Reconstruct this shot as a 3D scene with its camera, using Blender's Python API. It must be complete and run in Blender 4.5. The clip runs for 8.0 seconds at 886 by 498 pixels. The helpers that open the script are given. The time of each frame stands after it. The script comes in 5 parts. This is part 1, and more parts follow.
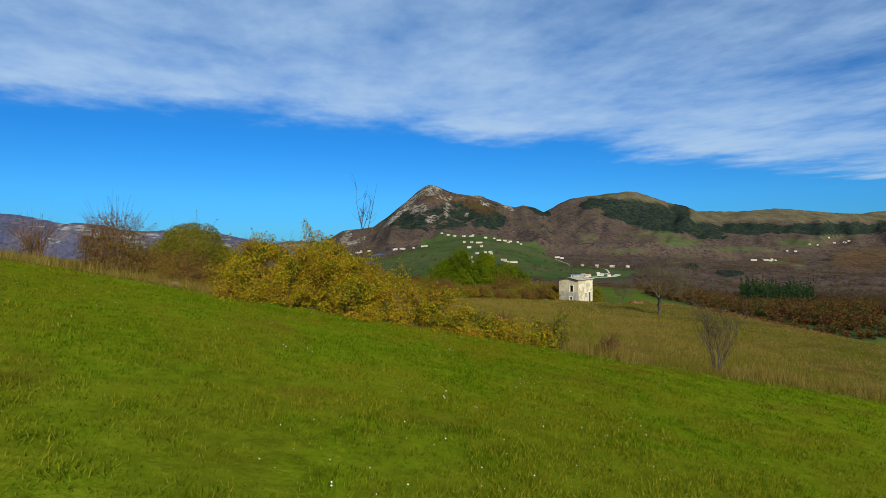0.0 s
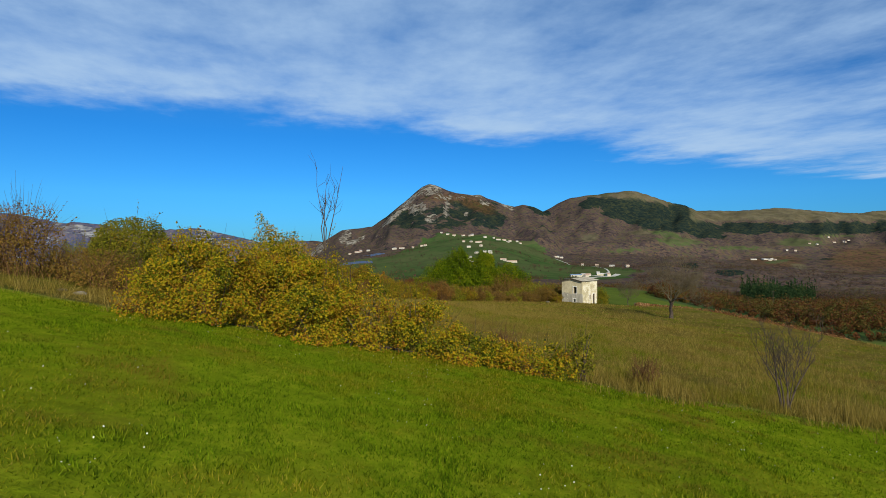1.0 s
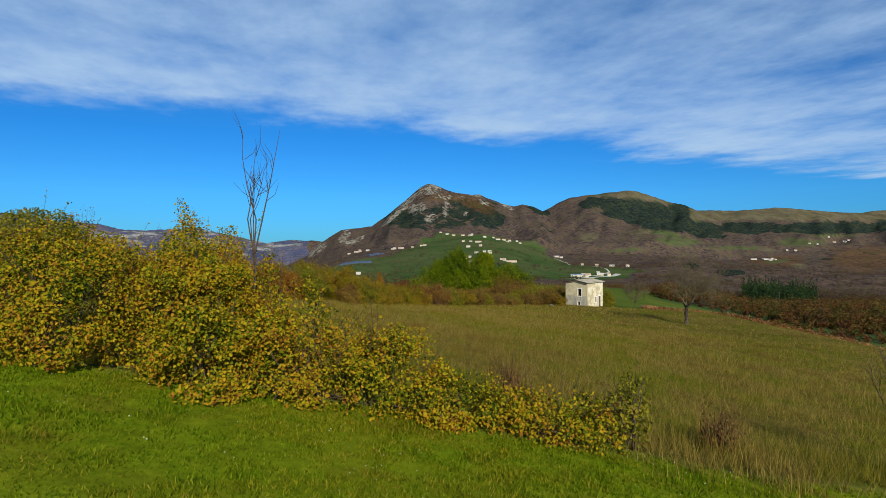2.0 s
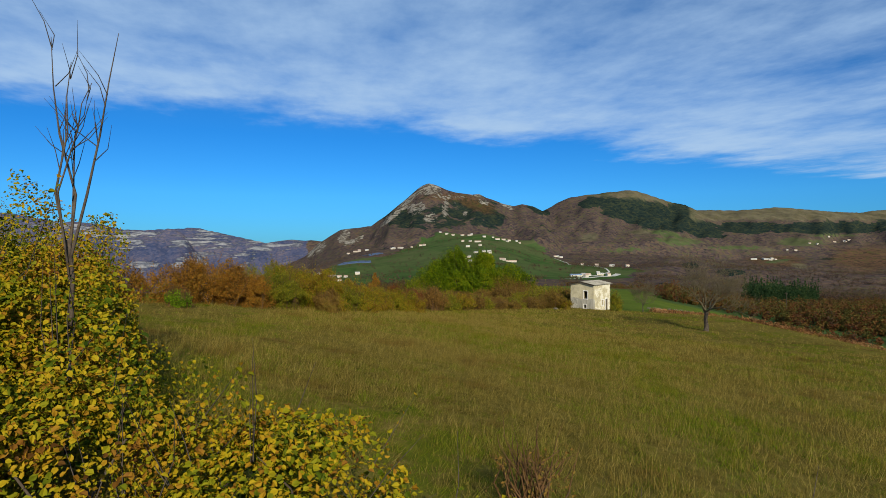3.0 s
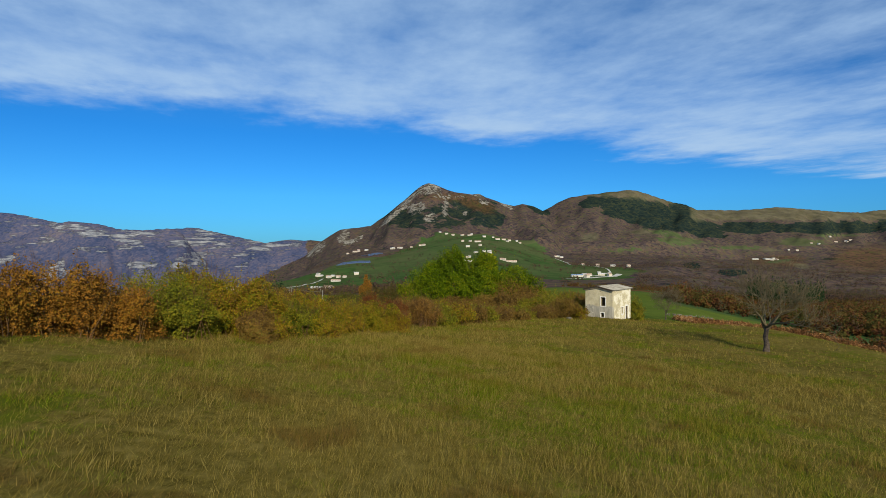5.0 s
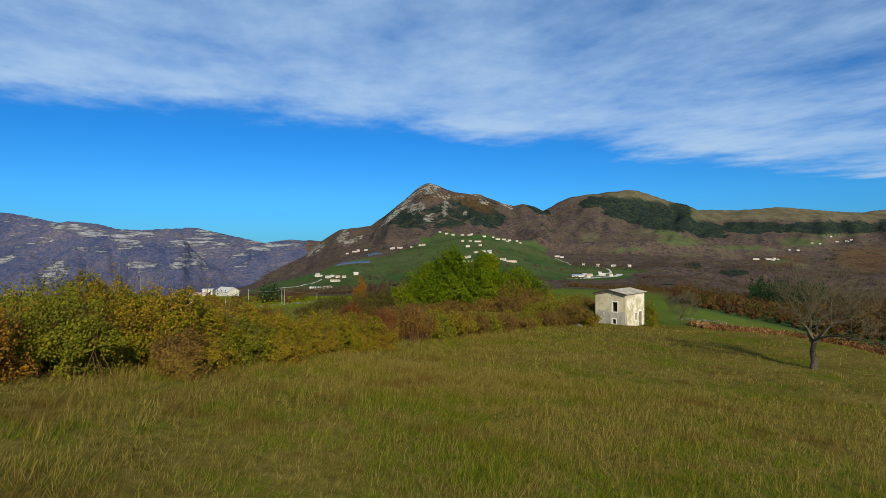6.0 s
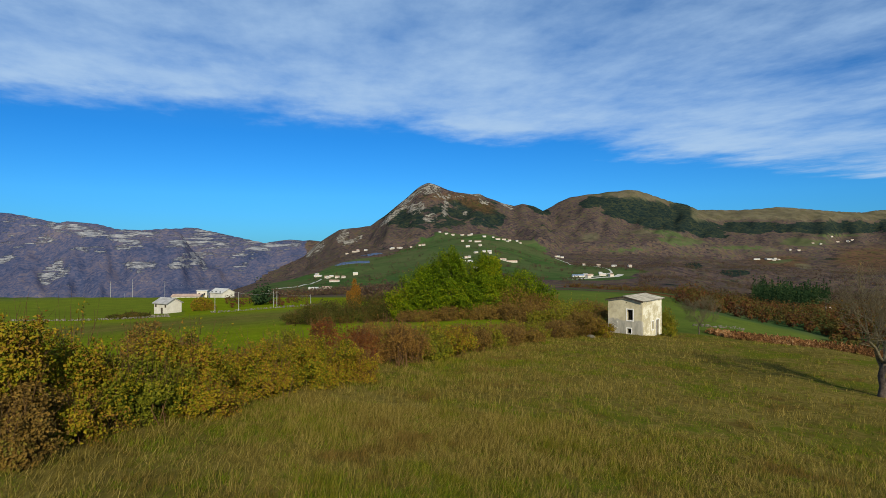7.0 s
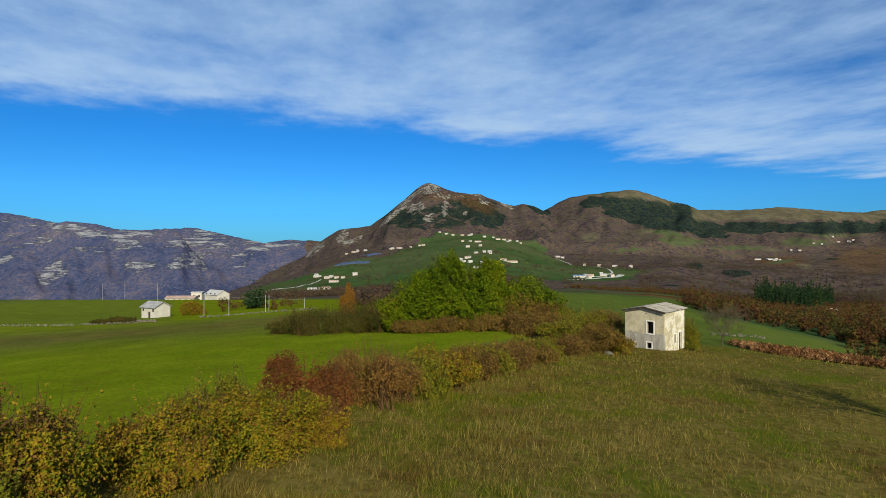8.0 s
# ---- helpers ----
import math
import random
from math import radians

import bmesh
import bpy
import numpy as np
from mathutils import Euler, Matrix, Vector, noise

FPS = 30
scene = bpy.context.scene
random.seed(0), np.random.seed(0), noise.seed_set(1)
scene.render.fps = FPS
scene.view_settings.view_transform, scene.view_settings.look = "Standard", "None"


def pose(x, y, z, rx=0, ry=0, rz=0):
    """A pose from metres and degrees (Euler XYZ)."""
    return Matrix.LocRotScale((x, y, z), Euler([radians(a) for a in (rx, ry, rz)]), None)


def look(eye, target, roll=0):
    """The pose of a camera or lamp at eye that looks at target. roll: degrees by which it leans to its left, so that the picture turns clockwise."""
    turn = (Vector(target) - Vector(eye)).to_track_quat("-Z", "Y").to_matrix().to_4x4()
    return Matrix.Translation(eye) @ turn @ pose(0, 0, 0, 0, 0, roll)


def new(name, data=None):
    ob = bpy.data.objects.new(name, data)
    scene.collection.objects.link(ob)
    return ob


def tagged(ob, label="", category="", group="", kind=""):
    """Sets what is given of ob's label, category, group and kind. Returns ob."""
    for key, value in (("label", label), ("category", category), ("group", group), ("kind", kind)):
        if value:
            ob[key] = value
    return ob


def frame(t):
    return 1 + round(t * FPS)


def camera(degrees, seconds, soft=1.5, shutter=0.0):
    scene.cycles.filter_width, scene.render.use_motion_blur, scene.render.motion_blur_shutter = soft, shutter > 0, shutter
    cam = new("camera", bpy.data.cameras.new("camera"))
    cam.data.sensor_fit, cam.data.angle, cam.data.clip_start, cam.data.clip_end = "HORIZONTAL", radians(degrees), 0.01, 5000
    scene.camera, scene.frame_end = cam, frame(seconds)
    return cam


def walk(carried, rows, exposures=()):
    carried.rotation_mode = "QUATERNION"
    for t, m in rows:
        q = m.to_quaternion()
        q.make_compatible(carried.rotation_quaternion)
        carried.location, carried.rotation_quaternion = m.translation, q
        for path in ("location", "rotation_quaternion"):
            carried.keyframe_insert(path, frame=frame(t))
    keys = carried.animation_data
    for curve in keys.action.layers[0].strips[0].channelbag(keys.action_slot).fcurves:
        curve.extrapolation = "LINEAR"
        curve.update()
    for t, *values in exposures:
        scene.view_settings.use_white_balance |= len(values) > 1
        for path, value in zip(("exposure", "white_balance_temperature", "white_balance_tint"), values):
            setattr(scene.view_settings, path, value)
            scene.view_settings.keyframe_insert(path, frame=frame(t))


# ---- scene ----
cam = camera(76.2, 8.0, soft=0.55)

# level flight over the meadow, the hedge and the hill: seconds, metres, turn and tilt in degrees
PATH = [
    (0.0, 0.0, 0.0, 0.0, 0.13, 0.10), (0.5, 0.23, 2.69, 0.01, 0.13, 0.08),
    (1.0, 0.48, 5.51, 0.02, 0.08, 0.04), (1.5, 0.71, 8.41, 0.03, 0.06, 0.03),
    (2.0, 0.94, 11.36, 0.03, 0.04, 0.02), (2.5, 1.14, 14.36, 0.03, 0.02, 0.01),
    (3.0, 1.33, 17.39, 0.02, 0.0, 0.0), (3.5, 1.50, 20.47, 0.0, 0.0, 0.0),
    (4.0, 1.67, 23.60, -0.02, 0.0, 0.0), (4.5, 1.84, 26.81, -0.04, 0.0, 0.0),
    (5.0, 2.02, 30.10, -0.04, 0.0, 0.0), (5.5, 2.21, 33.48, -0.03, 0.0, 0.0),
    (6.0, 2.40, 36.95, 0.01, 0.0, 0.0), (6.5, 2.60, 40.48, 0.10, 0.0, 0.0),
    (7.0, 2.77, 44.06, 0.24, 0.0, 0.0), (7.5, 2.91, 47.64, 0.45, 0.0, 0.0),
    (8.0, 2.96, 51.15, 0.75, 0.0, 0.0),
]
walk(cam, [(t, pose(x, y, z, 90 + tilt, 0, turn)) for t, x, y, z, turn, tilt in PATH])

# ---- sky and sun ----
SUN_TO = Vector((0.24, -0.87, 0.43)).normalized()   # low autumn sun behind and to the right
scene.view_settings.exposure = 0.16
sun = new("sun", bpy.data.lights.new("sun", "SUN"))
sun.data.energy, sun.data.angle, sun.data.color = 5.0, radians(0.53), (1.0, 0.91, 0.70)
sun.matrix_world = look(SUN_TO * 50, (0, 0, 0))


def links(tree, *pairs):
    for a, b in pairs:
        tree.links.new(a, b)


def node(tree, kind, **values):
    n = tree.nodes.new(kind)
    for key, value in values.items():
        if key in n.inputs:
            n.inputs[key].default_value = value
    return n


def maths(tree, op, a, b=None, clamp=False):
    n = tree.nodes.new("ShaderNodeMath")
    n.operation, n.use_clamp = op, clamp
    for i, v in enumerate((a, b)):
        if v is None:
            continue
        if isinstance(v, (int, float)):
            n.inputs[i].default_value = v
        else:
            tree.links.new(v, n.inputs[i])
    return n.outputs[0]


def ramp(tree, fac, stops, smooth=False):
    n = tree.nodes.new("ShaderNodeValToRGB")
    n.color_ramp.interpolation = "EASE" if smooth else "LINEAR"
    els = n.color_ramp.elements
    while len(els) < len(stops):
        els.new(0.5)
    for e, (p, c) in zip(els, stops):
        e.position = p
        e.color = (*c, 1) if len(c) == 3 else c
    tree.links.new(fac, n.inputs[0])
    return n.outputs[0]


def grey(tree, fac, a, b):
    """0 below a, 1 above b."""
    n = tree.nodes.new("ShaderNodeMapRange")
    n.interpolation_type = "SMOOTHSTEP"
    n.inputs[1].default_value, n.inputs[2].default_value = a, b
    tree.links.new(fac, n.inputs[0])
    return n.outputs[0]


def mix(tree, fac, a, b):
    n = tree.nodes.new("ShaderNodeMix")
    n.data_type = "RGBA"
    for sock, v in ((n.inputs[0], fac), (n.inputs[6], a), (n.inputs[7], b)):
        if isinstance(v, (int, float)):
            sock.default_value = v
        elif isinstance(v, tuple):
            sock.default_value = (*v, 1)
        else:
            tree.links.new(v, sock)
    return n.outputs[2]


def fbm(tree, vec, scale, detail=4.0, rough=0.55, stretch=None, tilt=(0, 0, 0)):
    if stretch:
        m = tree.nodes.new("ShaderNodeMapping")
        m.inputs["Rotation"].default_value = tilt
        m.inputs["Scale"].default_value = stretch
        tree.links.new(vec, m.inputs[0])
        vec = m.outputs[0]
    n = node(tree, "ShaderNodeTexNoise", Scale=scale, Detail=detail, Roughness=rough)
    tree.links.new(vec, n.inputs["Vector"])
    return n.outputs[0]


def build_sky():
    world = bpy.data.worlds.new("sky")
    scene.world = world
    world.use_nodes = True
    t = world.node_tree
    t.nodes.clear()
    sky = t.nodes.new("ShaderNodeTexSky")
    sky.sky_type, sky.sun_disc = "NISHITA", False
    sky.sun_elevation = math.asin(SUN_TO.z)
    sky.sun_rotation = math.atan2(SUN_TO.x, SUN_TO.y)
    sky.altitude, sky.air_density, sky.dust_density, sky.ozone_density = 700, 1.0, 0.3, 3.0
    co = t.nodes.new("ShaderNodeTexCoord")
    sep = t.nodes.new("ShaderNodeSeparateXYZ")
    links(t, (co.outputs["Generated"], sep.inputs[0]))
    up = maths(t, "MAXIMUM", sep.outputs[2], 0.02)
    px, py = maths(t, "DIVIDE", sep.outputs[0], up), maths(t, "DIVIDE", sep.outputs[1], up)
    flat = t.nodes.new("ShaderNodeCombineXYZ")
    links(t, (px, flat.inputs[0]), (py, flat.inputs[1]))
    # a high sheet of streaked cloud whose far edge runs slantwise across the sky
    turn = t.nodes.new("ShaderNodeMapping")
    turn.inputs["Rotation"].default_value = (0, 0, radians(-14))
    links(t, (flat.outputs[0], turn.inputs[0]))
    wisps = fbm(t, turn.outputs[0], 1.0, 7, 0.60, (0.95, 0.72, 1))
    broad = fbm(t, flat.outputs[0], 0.55, 3, 0.5)
    ripple = fbm(t, turn.outputs[0], 2.6, 5, 0.6, (1.3, 0.95, 1))
    edge = maths(t, "SUBTRACT", maths(t, "ADD", maths(t, "MULTIPLY", px, 0.5), 5.0), py)
    edge = maths(t, "ADD", edge, maths(t, "MULTIPLY", maths(t, "SUBTRACT", wisps, 0.5), 3.0))
    inside = grey(t, edge, -0.25, 0.9)
    body = maths(t, "ADD", maths(t, "MULTIPLY", wisps, 0.75), maths(t, "ADD", maths(t, "MULTIPLY", broad, 0.45), maths(t, "MULTIPLY", ripple, 0.35)))
    # the sheet is thickest along its edge and thins overhead
    body = maths(t, "ADD", body, maths(t, "MULTIPLY", maths(t, "SUBTRACT", 1.0, grey(t, edge, 0.6, 3.4)), 0.15))
    thick = grey(t, body, 0.49, 1.12)
    cover = maths(t, "MULTIPLY", inside, thick, clamp=True)
    deep = t.nodes.new("ShaderNodeMix")
    deep.data_type, deep.blend_type = "RGBA", "MULTIPLY"
    deep.inputs[0].default_value = 1.0
    tint = ramp(t, sep.outputs[2], [(0.0, (0.12, 0.45, 0.86)), (0.09, (0.135, 0.55, 0.99)), (0.19, (0.085, 0.50, 0.95)), (0.32, (0.13, 0.53, 0.90)), (0.5, (0.26, 0.66, 0.95))])
    links(t, (tint, deep.inputs[7]))
    links(t, (sky.outputs[0], deep.inputs[6]))
    shade = mix(t, cover, deep.outputs[2], (3.45, 5.0, 7.1))
    bg = node(t, "ShaderNodeBackground", Strength=0.103)
    out = t.nodes.new("ShaderNodeOutputWorld")
    links(t, (shade, bg.inputs[0]), (bg.outputs[0], out.inputs[0]))


build_sky()


# ---- materials ----
def material(name, rough=0.9):
    m = bpy.data.materials.new(name)
    m.use_nodes = True
    t = m.node_tree
    b = t.nodes["Principled BSDF"]
    b.inputs["Roughness"].default_value = rough
    b.inputs["Specular IOR Level"].default_value = 0.12
    return m, t, b


def bump(tree, shader, height, strength, distance):
    n = node(tree, "ShaderNodeBump", Strength=strength, Distance=distance)
    links(tree, (height, n.inputs["Height"]), (n.outputs[0], shader.inputs["Normal"]))


def position(tree):
    return tree.nodes.new("ShaderNodeNewGeometry").outputs["Position"]


def leaf_material(name, stops, shine=0.04, through_light=0.12, patch=0.6, single=0.62, drifting=1.5):
    """Leaves: a colour of its own for each one, drifting in patches over the bush."""
    m, t, b = material(name, 0.55)
    geo = t.nodes.new("ShaderNodeNewGeometry")
    drift = fbm(t, geo.outputs["Position"], patch, 6, 0.6)
    pick = maths(t, "ADD", maths(t, "MULTIPLY", geo.outputs["Random Per Island"], single),
                 maths(t, "SUBTRACT", maths(t, "MULTIPLY", drift, drifting), 0.5 * (drifting + single) - 0.5), clamp=True)
    colour = ramp(t, pick, stops)
    links(t, (colour, b.inputs["Base Color"]))
    b.inputs["Specular IOR Level"].default_value = shine
    if through_light:
        tr = t.nodes.new("ShaderNodeBsdfTranslucent")
        mx = node(t, "ShaderNodeMixShader", Fac=through_light)
        out = t.nodes["Material Output"]
        links(t, (colour, tr.inputs[0]), (b.outputs[0], mx.inputs[1]), (tr.outputs[0], mx.inputs[2]), (mx.outputs[0], out.inputs[0]))
    return m


def plain_material(name, a, b_, scale, rough=0.9, relief=0.0, metal=0.0, fine=None):
    m, t, b = material(name, rough)
    p = position(t)
    n1 = fbm(t, p, scale, 5, 0.6)
    n2 = fbm(t, p, scale * 7, 3, 0.6)
    f = maths(t, "ADD", maths(t, "MULTIPLY", n1, 0.65), maths(t, "MULTIPLY", n2, 0.35))
    links(t, (ramp(t, f, [(0.36, a), (0.64, b_)]), b.inputs["Base Color"]))
    b.inputs["Metallic"].default_value = metal
    if relief:
        bump(t, b, n2, 0.6, relief)
    return m


def patchwork(t, p, lively):
    """Slow drifts of growth over the grass: 0 to 1 masks for fresh, faded and rusty patches."""
    a, b, c = fbm(t, p, 0.13, 6, 0.62), fbm(t, p, 0.55, 5, 0.62), fbm(t, p, 2.3, 3, 0.6)
    blend = maths(t, "ADD", maths(t, "ADD", maths(t, "MULTIPLY", a, 0.45), maths(t, "MULTIPLY", b, 0.35)), maths(t, "MULTIPLY", c, 0.2))
    fresh = grey(t, blend, 0.50 - lively, 0.60 - lively)
    rusty = maths(t, "MULTIPLY", grey(t, fbm(t, p, 0.33, 5, 0.6, (1, 1.3, 1)), 0.56, 0.66), 0.75)
    return fresh, rusty


def grass_material(name, fresh_stops, faded_stops, rust, lively):
    """Blades: each its own shade, in patches of fresh, faded and rusty growth."""
    m, t, b = material(name, 0.7)
    b.inputs["Specular IOR Level"].default_value = 0.0
    geo = t.nodes.new("ShaderNodeNewGeometry")
    each = geo.outputs["Random Per Island"]
    fresh, rusty = patchwork(t, geo.outputs["Position"], lively)
    c = mix(t, fresh, ramp(t, each, faded_stops), ramp(t, each, fresh_stops))
    c = mix(t, maths(t, "MULTIPLY", rusty, grey(t, each, 0.15, 0.5)), c, rust)
    tr = t.nodes.new("ShaderNodeBsdfTranslucent")
    mx = node(t, "ShaderNodeMixShader", Fac=0.3)
    links(t, (c, b.inputs["Base Color"]), (c, tr.inputs[0]), (b.outputs[0], mx.inputs[1]), (tr.outputs[0], mx.inputs[2]), (mx.outputs[0], t.nodes["Material Output"].inputs[0]))
    return m


def ground_material():
    m, t, b = material("ground", 1.0)
    b.inputs["Specular IOR Level"].default_value = 0.0
    p = position(t)

    def attr(name):
        a = t.nodes.new("ShaderNodeAttribute")
        a.attribute_name = name
        return a
    one, two = attr("cover_one"), attr("cover_two")
    s1, s2 = t.nodes.new("ShaderNodeSeparateColor"), t.nodes.new("ShaderNodeSeparateColor")
    links(t, (one.outputs["Color"], s1.inputs[0]), (two.outputs["Color"], s2.inputs[0]))
    wide, mid, fine = fbm(t, p, 0.011, 6, 0.62), fbm(t, p, 0.16, 5, 0.6), fbm(t, p, 2.6, 5, 0.7)
    crowns = node(t, "ShaderNodeTexVoronoi", Scale=0.085)
    links(t, (p, crowns.inputs["Vector"]))
    each = t.nodes.new("ShaderNodeSeparateColor")
    links(t, (crowns.outputs["Color"], each.inputs[0]))
    tint = maths(t, "ADD", maths(t, "MULTIPLY", each.outputs[0], 0.45), maths(t, "MULTIPLY", wide, 0.6))
    bare = ramp(t, tint, [(0.2, (0.024, 0.021, 0.023)), (0.38, (0.056, 0.041, 0.040)), (0.5, (0.104, 0.071, 0.049)), (0.6, (0.064, 0.046, 0.048)), (0.72, (0.074, 0.068, 0.036)), (0.9, (0.104, 0.050, 0.038))])
    autumn = ramp(t, tint, [(0.2, (0.03, 0.025, 0.010)), (0.42, (0.08, 0.042, 0.015)), (0.6, (0.12, 0.055, 0.018)), (0.8, (0.05, 0.05, 0.012))])
    pine = ramp(t, tint, [(0.2, (0.008, 0.014, 0.015)), (0.5, (0.015, 0.025, 0.021)), (0.75, (0.034, 0.040, 0.022)), (0.95, (0.075, 0.066, 0.026))])
    rock_mix = maths(t, "ADD", maths(t, "MULTIPLY", fbm(t, p, 0.03, 8, 0.7, (1, 1, 3.5)), 0.7), maths(t, "MULTIPLY", wide, 0.3))
    rock = ramp(t, rock_mix, [(0.36, (0.10, 0.088, 0.072)), (0.5, (0.24, 0.215, 0.175)), (0.68, (0.42, 0.385, 0.32))])
    lush_mix = maths(t, "ADD", maths(t, "MULTIPLY", mid, 0.35), maths(t, "MULTIPLY", fine, 0.65))
    lush = ramp(t, lush_mix, [(0.34, (0.060, 0.084, 0.004)), (0.5, (0.122, 0.164, 0.006)), (0.64, (0.186, 0.210, 0.010))])
    far_green = ramp(t, fbm(t, p, 0.02, 5, 0.6), [(0.3, (0.026, 0.048, 0.016)), (0.5, (0.040, 0.078, 0.022)), (0.68, (0.062, 0.092, 0.028))])
    dry = ramp(t, lush_mix, [(0.34, (0.050, 0.040, 0.009)), (0.5, (0.116, 0.090, 0.021)), (0.60, (0.168, 0.127, 0.033)), (0.72, (0.118, 0.104, 0.018))])
    fresh_dry, rusty_dry = patchwork(t, p, 0.018)
    fresh_lush, rusty_lush = patchwork(t, p, 0.06)
    dry = mix(t, maths(t, "MULTIPLY", fresh_dry, 0.8), dry, (0.070, 0.086, 0.008))
    dry = mix(t, maths(t, "MULTIPLY", rusty_dry, 0.7), dry, (0.075, 0.045, 0.014))
    lush = mix(t, maths(t, "MULTIPLY", maths(t, "SUBTRACT", 1.0, fresh_lush), 0.40), lush, (0.120, 0.128, 0.008))
    lush = mix(t, maths(t, "MULTIPLY", rusty_lush, 0.4), lush, (0.11, 0.075, 0.012))
    north = t.nodes.new("ShaderNodeSeparateXYZ")
    links(t, (p, north.inputs[0]))
    # mountain grass, paler far to the north: distance haze mixed into its colour
    hazy_alpine = ramp(t, fbm(t, p, 0.012, 6, 0.65), [(0.34, (0.062, 0.064, 0.030)), (0.5, (0.118, 0.106, 0.056)), (0.66, (0.165, 0.148, 0.084))])
    dry = mix(t, grey(t, north.outputs[1], 1400, 2200), dry, hazy_alpine)
    soil = ramp(t, mid, [(0.35, (0.010, 0.005, 0.003)), (0.65, (0.024, 0.011, 0.006))])
    strata = fbm(t, p, 0.05, 10, 0.72, (0.14, 0.2, 1.3), (0, radians(8), 0))
    groves = fbm(t, p, 0.014, 8, 0.62)
    crag = fbm(t, p, 0.028, 10, 0.72, (1.4, 1.4, 0.6))
    hedges = fbm(t, p, 0.045, 6, 0.65)

    def broken(cover, pattern, gain, lo, hi):
        return grey(t, maths(t, "ADD", pattern, maths(t, "MULTIPLY", maths(t, "SUBTRACT", cover, 0.5), gain)), lo, hi)
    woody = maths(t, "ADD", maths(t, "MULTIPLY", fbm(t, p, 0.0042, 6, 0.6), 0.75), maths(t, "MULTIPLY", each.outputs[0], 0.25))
    # woods of the far left range, blue-violet distance haze put into their colour
    hazed_woods = ramp(t, woody, [(0.34, (0.034, 0.047, 0.096)), (0.47, (0.058, 0.066, 0.118)), (0.58, (0.084, 0.080, 0.120)), (0.72, (0.128, 0.108, 0.124))])
    c = mix(t, broken(two.outputs["Alpha"], groves, 0.8, 0.47, 0.53), bare, hazed_woods)
    c = mix(t, broken(s1.outputs[2], groves, 0.75, 0.47, 0.53), c, pine)
    c = mix(t, s2.outputs[1], c, autumn)
    rocky = broken(one.outputs["Alpha"], mix(t, two.outputs["Alpha"], crag, strata), 0.44, 0.525, 0.61)
    # limestone of that range, its grey shifted to blue to stand for haze
    hazed_rock = ramp(t, rock_mix, [(0.36, (0.10, 0.11, 0.14)), (0.5, (0.20, 0.205, 0.225)), (0.66, (0.40, 0.385, 0.37))])
    c = mix(t, rocky, c, mix(t, two.outputs["Alpha"], rock, hazed_rock))
    plots = node(t, "ShaderNodeTexVoronoi", Scale=0.0075)
    links(t, (p, plots.inputs["Vector"]))
    plot = t.nodes.new("ShaderNodeSeparateColor")
    links(t, (plots.outputs["Color"], plot.inputs[0]))
    c2 = mix(t, maths(t, "MULTIPLY", plot.outputs[0], 0.75), far_green, (0.078, 0.085, 0.036))
    c2 = mix(t, maths(t, "MULTIPLY", grey(t, hedges, 0.62, 0.68), 0.8), c2, (0.05, 0.045, 0.025))
    c = mix(t, broken(s2.outputs[2], hedges, 0.9, 0.46, 0.53), c, c2)
    c = mix(t, s1.outputs[1], c, dry)
    c = mix(t, s2.outputs[0], c, soil)
    c = mix(t, s1.outputs[0], c, lush)
    links(t, (c, b.inputs["Base Color"]))
    open_land = maths(t, "MAXIMUM", maths(t, "MAXIMUM", s1.outputs[0], s1.outputs[1]), maths(t, "MAXIMUM", s2.outputs[2], s2.outputs[0]))
    canopy = maths(t, "MULTIPLY", maths(t, "SUBTRACT", 1.0, crowns.outputs["Distance"]), maths(t, "SUBTRACT", 1.0, open_land, clamp=True))
    b1 = node(t, "ShaderNodeBump", Strength=0.8, Distance=5.0)
    links(t, (maths(t, "ADD", maths(t, "MULTIPLY", canopy, 0.09), maths(t, "MULTIPLY", rock_mix, maths(t, "MULTIPLY", rocky, 2.5))), b1.inputs["Height"]))
    b2 = node(t, "ShaderNodeBump", Strength=0.6, Distance=0.08)
    links(t, (fine, b2.inputs["Height"]), (b1.outputs[0], b2.inputs["Normal"]), (b2.outputs[0], b.inputs["Normal"]))
    return m


GROUND = ground_material()

# ---- the lie of the land ----
END = (2.96, 51.15, 0.75)      # the place from which bearings and ranges of far land are counted


def hash_grid(ix, iy, seed):
    n = (ix.astype(np.int64) * 374761393 + iy.astype(np.int64) * 668265263 + seed * 974711) & 0xFFFFFFFF
    n = ((n ^ (n >> 13)) * 1274126177) & 0xFFFFFFFF
    return ((n ^ (n >> 16)) & 0xFFFF) / 65535.0


def rough(x, y, scale, octaves=4, seed=1, gain=0.5):
    """Fractal value noise, about -1 to 1."""
    total, amp, norm = 0.0, 1.0, 0.0
    x, y = np.asarray(x, float) / scale, np.asarray(y, float) / scale
    for o in range(octaves):
        ix, iy = np.floor(x), np.floor(y)
        fx, fy = x - ix, y - iy
        fx, fy = fx * fx * (3 - 2 * fx), fy * fy * (3 - 2 * fy)
        a, b = hash_grid(ix, iy, seed + o), hash_grid(ix + 1, iy, seed + o)
        c, d = hash_grid(ix, iy + 1, seed + o), hash_grid(ix + 1, iy + 1, seed + o)
        v = a + (b - a) * fx + (c - a) * fy + (a - b - c + d) * fx * fy
        total, norm = total + amp * (2 * v - 1), norm + amp
        x, y, amp = x * 2.03 + 17.1, y * 2.03 - 9.7, amp * gain
    return total / norm


def ease(v, a, b):
    t = np.clip((v - a) / (b - a), 0, 1)
    return t * t * (3 - 2 * t)


